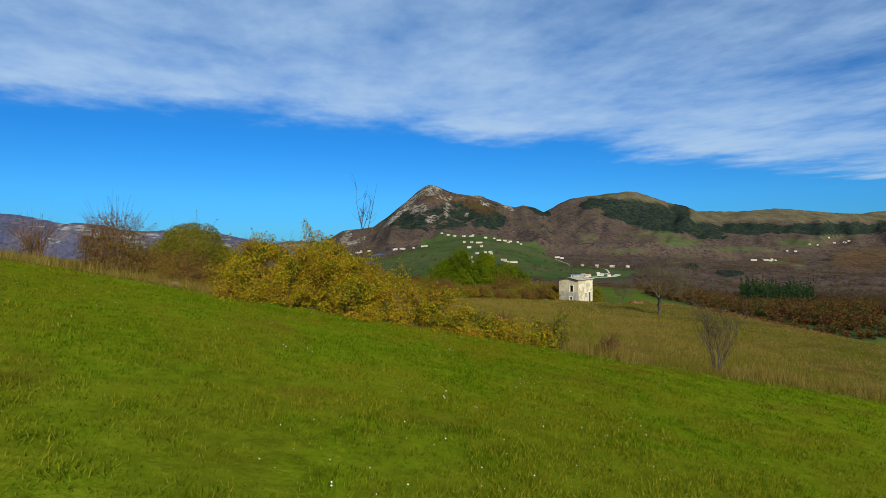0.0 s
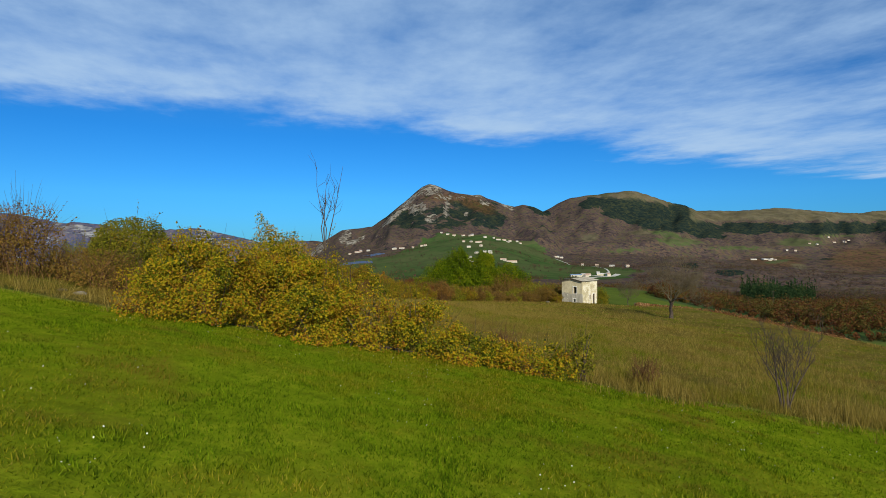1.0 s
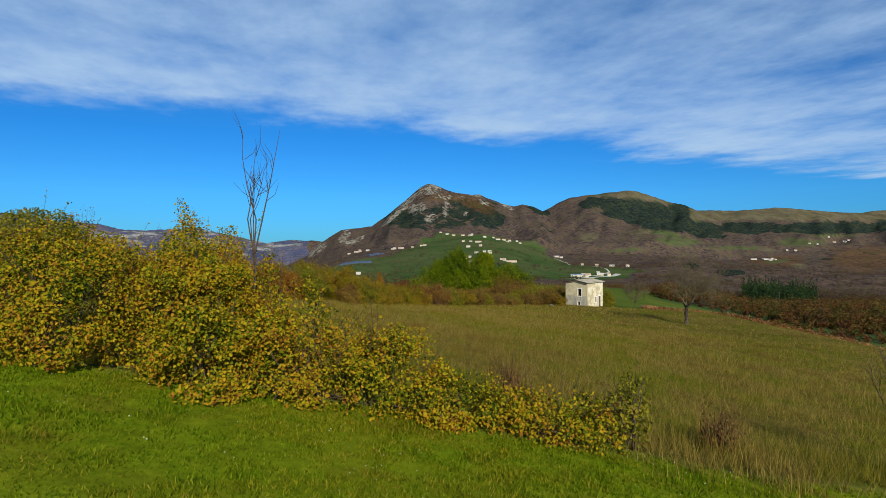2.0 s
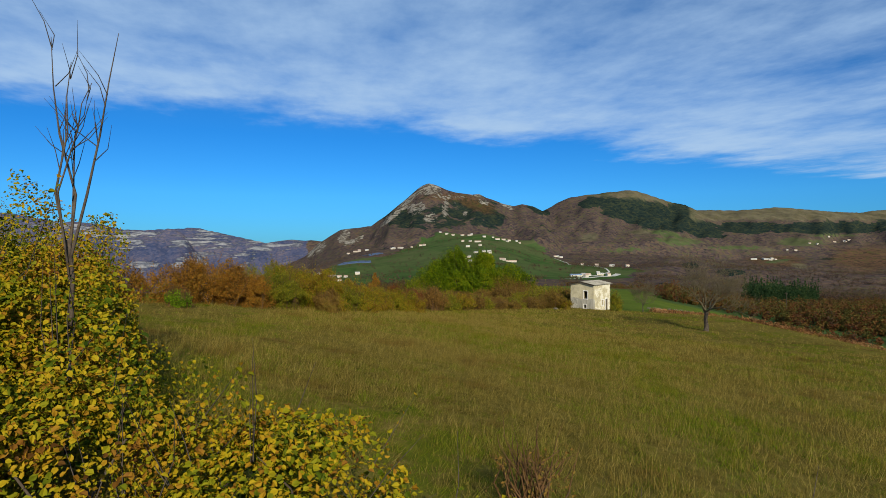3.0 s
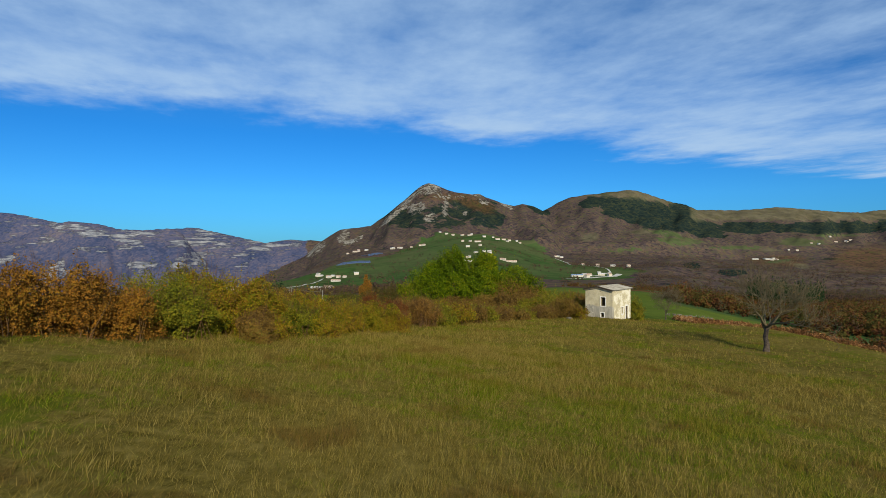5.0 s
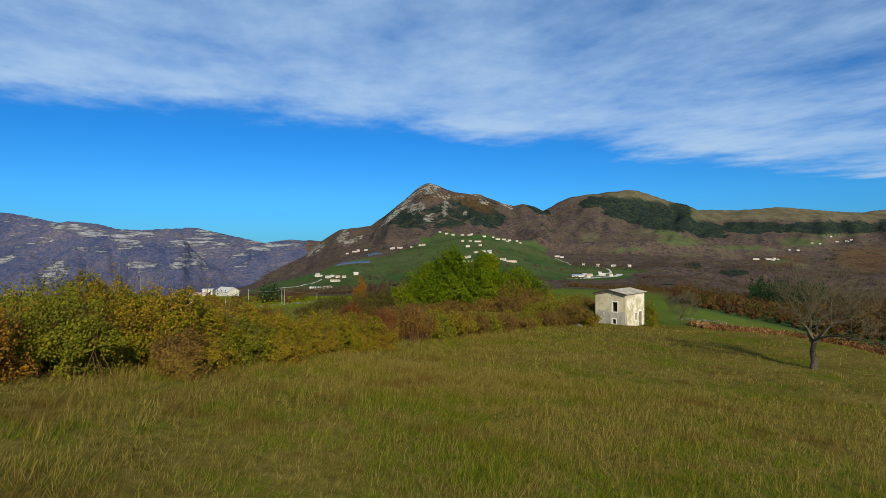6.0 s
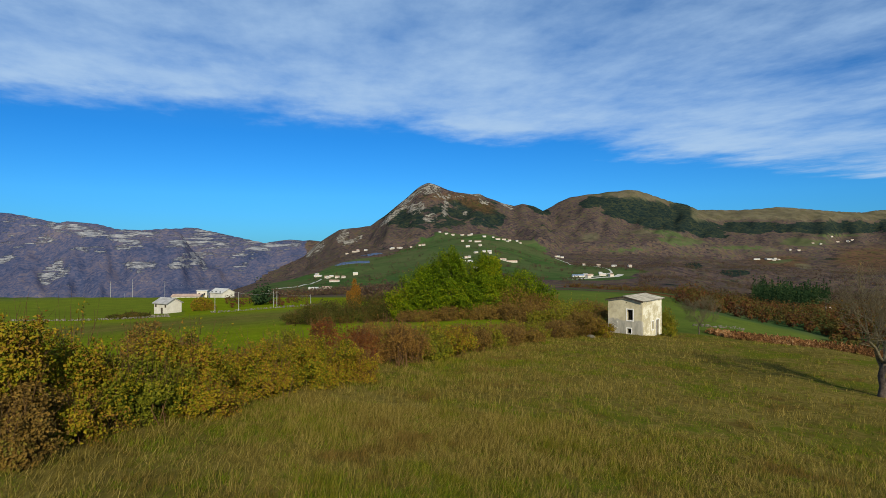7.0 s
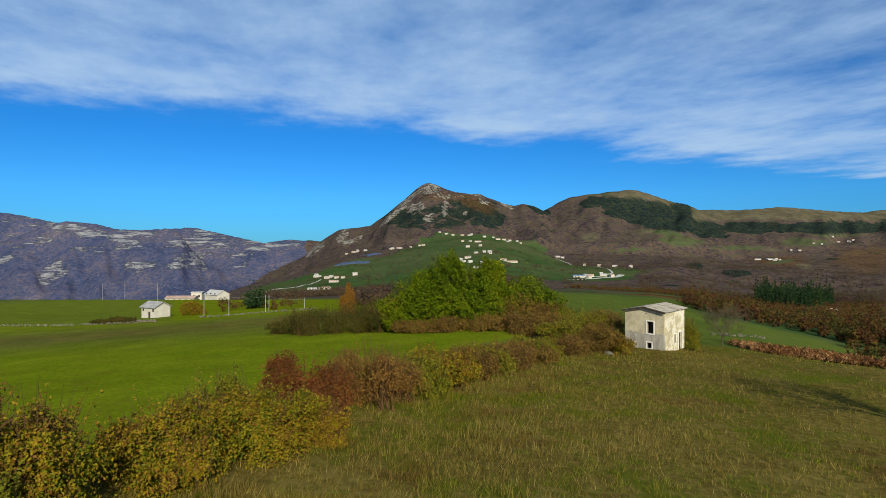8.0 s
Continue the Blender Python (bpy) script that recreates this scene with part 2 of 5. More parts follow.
# the hedge line: the hill ends there and a lower field begins
HEDGE = [(-60, 30), (-30, 33), (-15, 43), (-10, 57), (-2.5, 77), (5, 95), (15, 108), (24, 122), (46, 117), (58, 102), (140, 94)]


def beyond_hedge(x, y):
    """Metres beyond the hedge line, negative on the hill's side."""
    hx, hy = np.array(HEDGE, float).T
    along = np.interp(x, hx, hy)
    slope = np.interp(x, (hx[1:] + hx[:-1]) / 2, np.diff(hy) / np.diff(hx))
    return (y - along) / np.sqrt(1 + slope ** 2)


# rows of the far land: fall below the level of sight (in thousandths of the range), by bearing and range
BEARINGS = (-1000, -600, -300, -150, 70, 220, 370, 620, 950)
RANGES = (210, 300, 450, 800, 1300, 2000, 2400, 3000)
FALL = {
    -1000: (116, 89, 150, 210, 230, 190, 150, 120),
    -600: (117, 89, 135, 190, 210, 170, 140, 115),
    -300: (101, 90, 88, 84, 70, 54, 62, 90),
    -150: (101, 92, 84, 78, 62, 18, 0, 5),
    70: (88, 80, 74, 66, 42, -10, -27, -12),
    220: (80, 74, 72, 66, 54, 24, 10, 0),
    370: (88, 80, 76, 70, 58, 32, 18, -8),
    620: (132, 128, 116, 88, 62, 36, 20, -4),
    950: (150, 140, 125, 95, 70, 40, 20, -4),
}


def far_land(x, y):
    dx, dy = x - END[0], y - END[1]
    depth = np.maximum(dy, 0.25 * np.hypot(dx, dy) + 1)
    s = np.clip(1000 * dx / depth, BEARINGS[0], BEARINGS[-1])
    u = np.interp(s, BEARINGS, np.arange(len(BEARINGS)))
    v = np.interp(np.log(np.clip(depth, RANGES[0], RANGES[-1])), np.log(RANGES), np.arange(len(RANGES)))
    table = np.array([FALL[b] for b in BEARINGS], float)

    def cubic(f):
        return f * f * (3 - 2 * f) * 0.5 + f * 0.5
    i, j = np.minimum(u.astype(int), len(BEARINGS) - 2), np.minimum(v.astype(int), len(RANGES) - 2)
    fu, fv = cubic(u - i), v - j
    fall = (table[i, j] * (1 - fu) + table[i + 1, j] * fu) * (1 - fv) + (table[i, j + 1] * (1 - fu) + table[i + 1, j + 1] * fu) * fv
    relief = rough(x, y, 420, 5, 11) * ease(depth, 300, 1600) * (16 + 30 * ease(s, 230, 420)) + rough(x, y, 120, 3, 14) * ease(depth, 260, 900) * 3
    return END[2] - fall / 1000 * depth + relief


class Ridge:
    """A mountain: its crest line seen as bearing and height (thousandths of the range), the range of the crest, its front slope."""

    def __init__(self, crest, reach, front, base, seed, gully, behind=900, taper=True):
        self.taper = taper
        self.b, self.h = np.array(crest, float).T
        self.reach, self.front, self.base, self.seed, self.gully, self.behind = reach, front, base, seed, gully, behind

    def height(self, x, y):
        dx, dy = x - END[0], y - END[1]
        depth = np.maximum(dy, 1.0)
        s = 1000 * dx / depth
        crest = np.interp(s, self.b, self.h, -250, -250) if self.taper else np.interp(s, self.b, self.h)
        reach = self.reach + rough(s, s * 0, 160, 3, self.seed) * 0.035 * self.reach
        top = END[2] + crest / 1000 * reach
        t = np.clip((reach - depth) / self.front, 0, 1.6)
        gull = rough(s * reach / 1000 + depth * 0.15, depth * 0.55, 170, 5, self.seed + 3, 0.58)
        sharp = 1.5 * ((1 - np.abs(rough(s * reach / 1000, depth * 0.3, 240, 4, self.seed + 7))) - 0.75)
        base = np.minimum(self.base, top - 170)
        z = top + (base - top) * (1 - (1 - np.clip(t, 0, 1)) ** 1.35)
        z = z + self.gully * (0.6 * gull + sharp) * ease(t, 0.02, 0.25) * (1 - ease(t, 0.8, 1.15))
        back = np.clip((depth - reach) / self.behind, 0, 3)
        z = np.where(depth > reach, top - back * 260, z)
        z = np.where(t >= 1, base - (t - 1) * 500, z)
        return np.where(dy > 400, z, -900.0)


PEAK = Ridge([(-420, -150), (-350, -62), (-290, -34), (-245, -12), (-226, 8), (-205, 22), (-184, 34), (-165, 37), (-130, 41), (-105, 58), (-84, 75),
              (-64, 91), (-50, 104), (-40, 112), (-27, 118), (-14, 116), (6, 106), (36, 99), (66, 98), (76, 93), (106, 81), (126, 77),
              (141, 81), (161, 77), (180, 66), (240, 30), (330, -20)], 3300, 950, 40, 21, 66)
DOME = Ridge([(60, 10), (120, 45), (160, 62), (180, 69), (201, 81), (226, 93), (266, 98), (306, 103), (336, 106), (356, 101), (406, 84), (430, 80),
              (452, 70), (500, 50), (600, 20)], 3550, 1000, 30, 31, 60)
PLATEAU = Ridge([(330, 40), (400, 66), (470, 70), (520, 69), (566, 72), (596, 75), (636, 72), (696, 67), (746, 65), (761, 68), (784, 70), (900, 66), (1100, 60)],
                3700, 900, 15, 41, 46, 1500)
CLIFFS = Ridge([(-1300, 20), (-900, 40), (-784, 10), (-740, 28), (-700, 44), (-664, 50), (-614, 45), (-579, 36), (-534, 34), (-484, 37), (-462, 26), (-448, 2), (-425, -20),
                (-395, -30), (-365, -50), (-340, -90)], 3350, 800, -290, 51, 70)
BACK_RANGE = Ridge([(-1300, 60), (-900, 70), (-784, 66), (-744, 60), (-694, 49), (-560, 32), (-470, 37), (-444, 39), (-384, 26), (-334, 15), (-314, 11), (-284, 17), (-244, 16), (-200, 14), (-100, 5)],
                   3620, 700, -290, 61, 45)
RIDGES = (PEAK, DOME, PLATEAU, CLIFFS, BACK_RANGE)


def hill(x, y):
    cx, cy = np.clip(x, -60, 42) / 30, (np.clip(y, -30, 125) - 50) / 50
    z = -4.762 - 3.735 * cx - 3.019 * cy + 0.053 * cx ** 2 + 1.993 * cx * cy - 0.371 * cy ** 2 + 0.341 * cx ** 3
    z = z - 0.27 * (np.sqrt((x - 43) ** 2 + 16) + (x - 43)) / 2 * (x > 15)
    z = z - 1.05 * ease(x, 25, 34) * ease(y, 101, 115) - 0.7 * ease(x, 36, 44) * ease(y, 114, 122)
    z = z + 0.10 * rough(x, y, 9, 3, 5) + 0.03 * rough(x, y, 1.6, 2, 6)
    return z


def field(x, y):
    cx = np.clip(x, -160, 220)
    z = -4.2 + 0.07 * np.minimum(cx, 10) - 0.047 * y - 0.085 * np.clip(cx - 10, 0, 100) + 0.25 * rough(x, y, 40, 3, 8)
    return z


def land(x, y):
    x, y = np.asarray(x, float), np.asarray(y, float)
    over = beyond_hedge(x, y)
    near = hill(x, y)
    low = np.minimum(field(x, y), near + 1.2)
    z = near + (low - near) * ease(over, 0.5, 7.0)
    dist = np.hypot(x - END[0], y - END[1])
    f = ease(dist, 150, 260) * ease(y - END[1], -40, 120)
    far = far_land(x, y)
    for r in RIDGES:
        far = np.maximum(far, r.height(x, y))
    return z + (far - z) * f


def land_z(x, y):
    return float(land(np.array([x]), np.array([y]))[0])


def build_ground():
    angles = np.concatenate([np.radians(np.arange(-43, 43.01, 0.265)), np.radians(np.arange(47, 314, 3.0))])
    radii = [2.0]
    while radii[-1] < 4900:
        r = radii[-1]
        radii.append(r * 1.016 + 0.15 if r < 1700 else r + 28)
    radii = np.array(radii)
    ox, oy = 2.0, -14.0
    A, R = np.meshgrid(angles, radii)
    x, y = ox + R * np.sin(A), oy + R * np.cos(A)
    x = np.concatenate([[ox], x.ravel()])
    y = np.concatenate([[oy], y.ravel()])
    z = land(x, y)
    na, nr = len(angles), len(radii)
    i, j = np.meshgrid(np.arange(nr - 1), np.arange(na), indexing="ij")
    k = (j + 1) % na
    quads = np.stack([1 + i * na + j, 1 + i * na + k, 1 + (i + 1) * na + k, 1 + (i + 1) * na + j], -1).reshape(-1, 4)
    tris = [(0, 1 + int((q + 1) % na), 1 + int(q)) for q in range(na)]
    me = bpy.data.meshes.new("ground")
    me.from_pydata(np.stack([x, y, z], -1).tolist(), [], [q[::-1] for q in quads.tolist()] + [t[::-1] for t in tris])
    if me.polygons[0].normal.z < 0:
        me.flip_normals()
    me.polygons.foreach_set("use_smooth", [True] * len(me.polygons))
    one, two = land_cover(x, y, z)
    for name, data in (("cover_one", one), ("cover_two", two)):
        a = me.attributes.new(name, "FLOAT_COLOR", "POINT")
        a.data.foreach_set("color", data.astype(np.float32).ravel())
    me.materials.append(GROUND)
    me.update()
    tagged(new("ground", me), "rolling meadow, dry grass hill, fields and wooded mountains", "ground", kind="structure")


def spot(s, d, cs, cd, ws, wd, wob):
    """A soft-edged patch on the map of bearing and range."""
    q = np.hypot((s - cs) / ws, np.log(d / cd) / wd) + wob * 0.35
    return 1 - ease(q, 0.85, 1.1)


def land_cover(x, y, z):
    n = len(x)
    dx, dy = x - END[0], y - END[1]
    d = np.maximum(dy, 1.0)
    s = 1000 * dx / d
    w1, w2, w3 = rough(x, y, 260, 4, 71), rough(x, y, 70, 3, 75), rough(x, y, 9, 3, 77)
    over = beyond_hedge(x, y)
    dist = np.hypot(dx, dy)
    near = np.where(s < -120, 1 - ease(dist, 330, 420), 1 - ease(dist, 220, 330))
    one, two = np.zeros((n, 4)), np.zeros((n, 4))
    far = 1 - near
    edge = 22.6 + 1.5 * w3 + 0.02 * np.maximum(-x - 10, 0) ** 1.5 - 0.02 * np.maximum(x - 8, 0)
    mown = 1 - ease(y, edge - 0.5, edge + 0.6)
    hill_side = 1 - ease(over, -1.0, 1.5)
    ploughed = (1 - hill_side) * ease(x, 40, 46) * (1 - ease(y + 0.42 * (x - 45), 131, 137)) * ease(over, 0, 3)
    lush = mown * hill_side + (1 - hill_side) * near * ease(over, 3, 6) * (1 - ploughed) * (1 - ease(s, 420, 470) * ease(d - np.interp(s, (420, 516, 566, 636, 716, 900), (186, 188, 186, 176, 158, 140)), -6, 6))
    lush = lush * (1 - 0.62 * (1 - hill_side) * ease(s, 120, 230))
    two[:, 0] = ploughed
    dry = (1 - mown) * hill_side + (1 - hill_side) * (1 - ease(over, 3, 6))
    stripe = np.exp(-((y - 172 - 0.10 * x) / 24) ** 2) * (x < 0) * 0.75 * (1 - ease(d, 150, 154))
    upper = near * (1 - hill_side) * ease(d, 150, 156) * (s < -480) * 0.30      # a greener pasture beyond the field wall
    one[:, 0], one[:, 1] = np.clip(lush - stripe - upper, 0, 1) * near, np.clip(dry + stripe, 0, 1) * near
    green = np.zeros(n)
    for cs, cd, ws, wd in ((70, 1950, 170, 0.24), (170, 1500, 190, 0.16), (-60, 1300, 120, 0.22), (-250, 1000, 130, 0.12), (-190, 1500, 150, 0.15), (-110, 1780, 110, 0.12), (-270, 1280, 90, 0.12), (230, 1250, 120, 0.12),
                           (300, 400, 150, 0.34), (-650, 330, 420, 0.22), (-250, 330, 200, 0.2)):
        green = np.maximum(green, spot(s, d, cs, cd, ws, wd, w1 * 0.6 + w2 * 0.35))
    up = 1000 * (z - END[2]) / d

    def zones(*rows):
        """Patches on the far slopes: bearing, height, half width, half height, slant."""
        total = np.zeros(n)
        for cs, ce, ws, we, slant in rows:
            q = np.hypot((s - cs) / ws, (up - ce - slant * (s - cs)) / we) + 0.28 * w2 + 0.12 * w1
            total = np.maximum(total, 1 - ease(q, 0.6, 1.15))
        return total * (d > 1300)
    pasture = zones((420, 14, 56, 11, -0.05), (640, 12, 52, 9, 0.0), (395, 28, 40, 7, -0.1), (520, 2, 70, 5, 0.0), (700, 24, 60, 4, 0.0), (330, -2, 40, 5, 0.05), (600, -22, 34, 4, 0.1))
    two[:, 2] = np.maximum(np.maximum(green, 0.6 * pasture) * far, np.maximum(upper * 3.2, near * (1 - hill_side) * ease(s, 120, 230)))
    steep = slope_of(x, y)
    peak = ease(s, -300, -250) * (1 - ease(s, 140, 200)) * ease(d, 2350, 2500)
    front = PEAK.height(x, y) + 3 > np.maximum(np.maximum(CLIFFS.height(x, y), BACK_RANGE.height(x, y)), far_land(x, y))
    crags = zones((-27, 106, 34, 15, 0.0), (-66, 82, 24, 13, 0.9), (-48, 72, 22, 14, 0.3), (8, 93, 42, 4.5, 0.0), (4, 76, 9, 22, 0.0), (-24, 56, 14, 10, 0.0), (-90, 62, 20, 6, 0.7), (70, 84, 14, 6, -0.3), (40, 64, 7, 9, 0.0),
                  (-176, 26, 14, 18, 0.6), (-160, 14, 26, 5, 0.4), (-232, 0, 30, 16, 0.3), (112, 78, 18, 6, -0.5), (60, 98, 26, 5, 0.0), (-100, 50, 26, 5, 0.6))
    rock = peak * front * np.maximum(0.56 * crags + 0.14 * ease(crags, 0.5, 0.9), 0.12 + 0.25 * ease(steep, 0.5, 0.9))
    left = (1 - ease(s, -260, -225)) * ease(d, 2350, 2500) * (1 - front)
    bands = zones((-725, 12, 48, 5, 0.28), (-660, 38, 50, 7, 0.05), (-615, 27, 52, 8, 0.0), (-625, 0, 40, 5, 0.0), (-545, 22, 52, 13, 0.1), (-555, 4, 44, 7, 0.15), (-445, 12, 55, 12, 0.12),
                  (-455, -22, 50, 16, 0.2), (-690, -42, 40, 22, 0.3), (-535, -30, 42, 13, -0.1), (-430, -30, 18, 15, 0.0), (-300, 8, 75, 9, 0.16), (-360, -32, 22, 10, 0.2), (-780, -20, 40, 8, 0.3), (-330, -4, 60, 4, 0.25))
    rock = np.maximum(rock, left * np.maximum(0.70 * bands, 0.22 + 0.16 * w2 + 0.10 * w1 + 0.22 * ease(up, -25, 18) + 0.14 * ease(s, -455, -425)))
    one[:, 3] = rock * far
    # the far left range takes the haze-tinted wood and rock colours
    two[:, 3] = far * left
    pine = 0.24 + 0.2 * w1 + 0 * s
    pine = np.maximum(pine, (0.66 + 0.30 * w2) * zones((-10, 56, 125, 26, 0.0), (40, 80, 70, 12, 0.0), (70, 62, 60, 26, -0.3)))
    pine = np.maximum(pine, zones((360, 62, 104, 30, -0.25), (424, 72, 30, 16, -0.3), (520, -42, 36, 7, 0.0), (445, -30, 18, 6, 0.0), (450, 40, 60, 18, -0.3), (265, 82, 30, 10, 0.1), (540, 38, 60, 12, 0.0), (690, 38, 130, 14, 0.0), (850, 40, 120, 16, 0.0), (170, 70, 24, 8, -0.4)))
    pine = np.maximum(pine, spot(s, d, 618, 790, 70, 0.13, w2))
    pine = np.where(left > 0.5, 0.1, pine)
    one[:, 2] = pine * far
    brow = np.interp(s, (200, 240, 290, 340, 400, 440), (96, 92, 93, 90, 80, 84))
    top_grass = ((s > 215) & (s < 410) & (d > 3000)) * ease(up + 3 * w2, brow - 2, brow + 3)
    top_grass = np.maximum(top_grass, ((s > 440) & (d > 3200)) * ease(up + 4 * w2, 49, 54))
    scar = zones((641, -31, 16, 5, -0.15), (585, -2, 26, 3, 0.0), (262, 21, 17, 7, 0.2), (355, 30, 26, 6, 0.0))
    one[:, 1] = np.maximum(one[:, 1], np.clip(np.maximum(top_grass * 0.6, np.maximum(scar * 0.6, pasture * 0.3)), 0, 1) * far)
    two[:, 2] = np.maximum(two[:, 2], 0.2 * top_grass * far)
    two[:, 1] = (spot(s, d, 620, 400, 420, 0.75, w2) + 0.5 * zones((760, -18, 80, 26, 0.0), (10, 92, 60, 8, 0.0), (60, 78, 40, 12, -0.3), (600, -22, 60, 12, 0.0))) * far + 0.5 * near * (1 - np.clip(one[:, 0] + one[:, 1], 0, 1))
    return np.clip(one, 0, 1), np.clip(two, 0, 1)


def slope_of(x, y):
    e = 12.0
    return np.hypot(land(x + e, y) - land(x - e, y), land(x, y + e) - land(x, y - e)) / (2 * e)


build_ground()


# ---- building helpers ----
def mesh_of(name, verts, faces, mat, smooth=False):
    """A mesh from arrays; faces all of one size, or a list of such arrays."""
    groups = faces if isinstance(faces, list) else [faces]
    groups = [np.asarray(g, np.int32) for g in groups if len(g)]
    me = bpy.data.meshes.new(name)
    verts = np.asarray(verts, np.float32)
    me.vertices.add(len(verts))
    me.vertices.foreach_set("co", verts.ravel())
    flat = np.concatenate([g.ravel() for g in groups])
    sizes = np.concatenate([np.full(len(g), g.shape[1], np.int32) for g in groups])
    me.loops.add(len(flat))
    me.loops.foreach_set("vertex_index", flat)
    me.polygons.add(len(sizes))
    me.polygons.foreach_set("loop_start", np.concatenate([[0], np.cumsum(sizes)[:-1]]).astype(np.int32))
    me.polygons.foreach_set("use_smooth", np.full(len(sizes), smooth))
    me.update(calc_edges=True)
    me.validate()
    if mat:
        me.materials.append(mat)
    return me


def part_mesh(name, me, parent, label=""):
    ob = new(name, me)
    ob.parent = parent
    return tagged(ob, label)


def part(name, bm, mat, parent, label="", smooth=False):
    me = bpy.data.meshes.new(name)
    bm.normal_update()
    bm.to_mesh(me)
    bm.free()
    for p in me.polygons:
        p.use_smooth = smooth
    me.materials.append(mat)
    return part_mesh(name, me, parent, label)


def thing(name, x, y, label, category, group="", turn=0.0, z=None, kind=""):
    ob = new(name)
    ob.matrix_basis = pose(x, y, land_z(x, y) if z is None else z, 0, 0, turn)
    ob.empty_display_size = 0.3
    return tagged(ob, label, category, group, kind)


def box(bm, x0, x1, y0, y1, z0, z1, bevel=0.0):
    r = bmesh.ops.create_cube(bm, size=1.0)["verts"]
    for v in r:
        v.co = ((x0 + x1) / 2 + v.co.x * (x1 - x0), (y0 + y1) / 2 + v.co.y * (y1 - y0), (z0 + z1) / 2 + v.co.z * (z1 - z0))
    if bevel:
        es = list({e for v in r for e in v.link_edges})
        bmesh.ops.bevel(bm, geom=es, offset=bevel, segments=1, affect="EDGES")
    return bm


class Limbs:
    """Tapered round limbs gathered into one mesh."""

    def __init__(self):
        self.v, self.f, self.n = [], [], 0

    def limb(self, pts, radii, sides=5):
        pts = np.asarray(pts, float)
        rings = []
        for i, p in enumerate(pts):
            d = pts[min(i + 1, len(pts) - 1)] - pts[max(i - 1, 0)]
            d = d / (np.linalg.norm(d) + 1e-9)
            a = np.cross(d, (0.3, 0.9, 0.1))
            a /= np.linalg.norm(a) + 1e-9
            b = np.cross(d, a)
            ang = np.arange(sides) * 2 * np.pi / sides
            rings.append(p + radii[i] * (np.cos(ang)[:, None] * a + np.sin(ang)[:, None] * b))
        self.v.append(np.concatenate(rings))
        k = np.arange(sides)
        for i in range(len(pts) - 1):
            a = self.n + i * sides
            self.f.append(np.stack([a + k, a + (k + 1) % sides, a + sides + (k + 1) % sides, a + sides + k], -1))
        self.n += len(pts) * sides

    def mesh(self, name, mat):
        return mesh_of(name, np.concatenate(self.v), np.concatenate(self.f), mat, True)


def grow(limbs, rng, start, heading, length, radius, depth, lift=0.25, fork=3, wander=0.22, shrink=0.66, tips=None, twig=0.007):
    """A limb that wanders and forks; returns nothing, gathers twig ends in tips."""
    pts, radii = [np.array(start, float)], [radius]
    d = np.array(heading, float)
    d /= np.linalg.norm(d)
    steps = 4 if depth else 3
    for i in range(steps):
        d = d + rng.normal(0, wander, 3) + np.array((0, 0, lift * 0.3))
        d /= np.linalg.norm(d)
        pts.append(pts[-1] + d * length / steps)
        radii.append(max(radius * (1 - 0.5 * (i + 1) / steps), twig) if depth else max(radius * (1 - 0.8 * (i + 1) / steps), twig * 0.5))
    limbs.limb(pts, radii, 6 if radius > 0.05 else 4 if radius > 0.012 else 3)
    if tips is not None and depth <= 1:
        tips.extend(pts[1:])
    if depth:
        for k in range(fork):
            at = pts[-1] if k == 0 else pts[rng.integers(2, steps + 1)]
            side = rng.normal(0, 1, 3)
            side[2] = abs(side[2]) * 0.4
            side /= np.linalg.norm(side)
            nd = d * 0.75 + side * (0.35 if k == 0 else 0.8) + np.array((0, 0, lift))
            grow(limbs, rng, at, nd, length * shrink * rng.uniform(0.75, 1.15), radii[-1] * rng.uniform(0.6, 0.85), depth - 1, lift, fork, wander, shrink, tips, twig)


def leaf_quads(rng, p, nrm, size, fold=0.25, slim=0.62, rounded=False):
    """Pointed leaves, folded along the midrib, at points p facing nrm."""
    n = len(p)
    nrm = nrm / (np.linalg.norm(nrm, axis=1, keepdims=True) + 1e-9)
    a = np.cross(nrm, rng.normal(0, 1, (n, 3)))
    a /= np.linalg.norm(a, axis=1, keepdims=True) + 1e-9
    b = np.cross(nrm, a)
    s = (size * rng.uniform(0.55, 1.3, n))[:, None]
    tail, tip = p - a * s * 0.5, p + a * s * 0.5 - nrm * s * 0.15
    mid = p - a * s * 0.08 + nrm * s * fold * 0.5
    left, right = mid + b * s * slim * 0.5, mid - b * s * slim * 0.5
    if rounded:
        low, high = p - a * s * 0.22 + nrm * s * fold * 0.4, p + a * s * 0.2 + nrm * s * fold * 0.35
        w = s * slim * 0.5
        v = np.stack([tail, low + b * w, high + b * w * 0.8, tip, high - b * w * 0.8, low - b * w], 1).reshape(-1, 3)
        k = np.arange(n)[:, None] * 6
        return v, np.concatenate([k + np.array([[0, 1, 2, 3]]), k + np.array([[0, 3, 4, 5]])])
    v = np.stack([tail, left, tip, right], 1).reshape(-1, 3)
    f = np.arange(n * 4).reshape(n, 4)
    return v, f


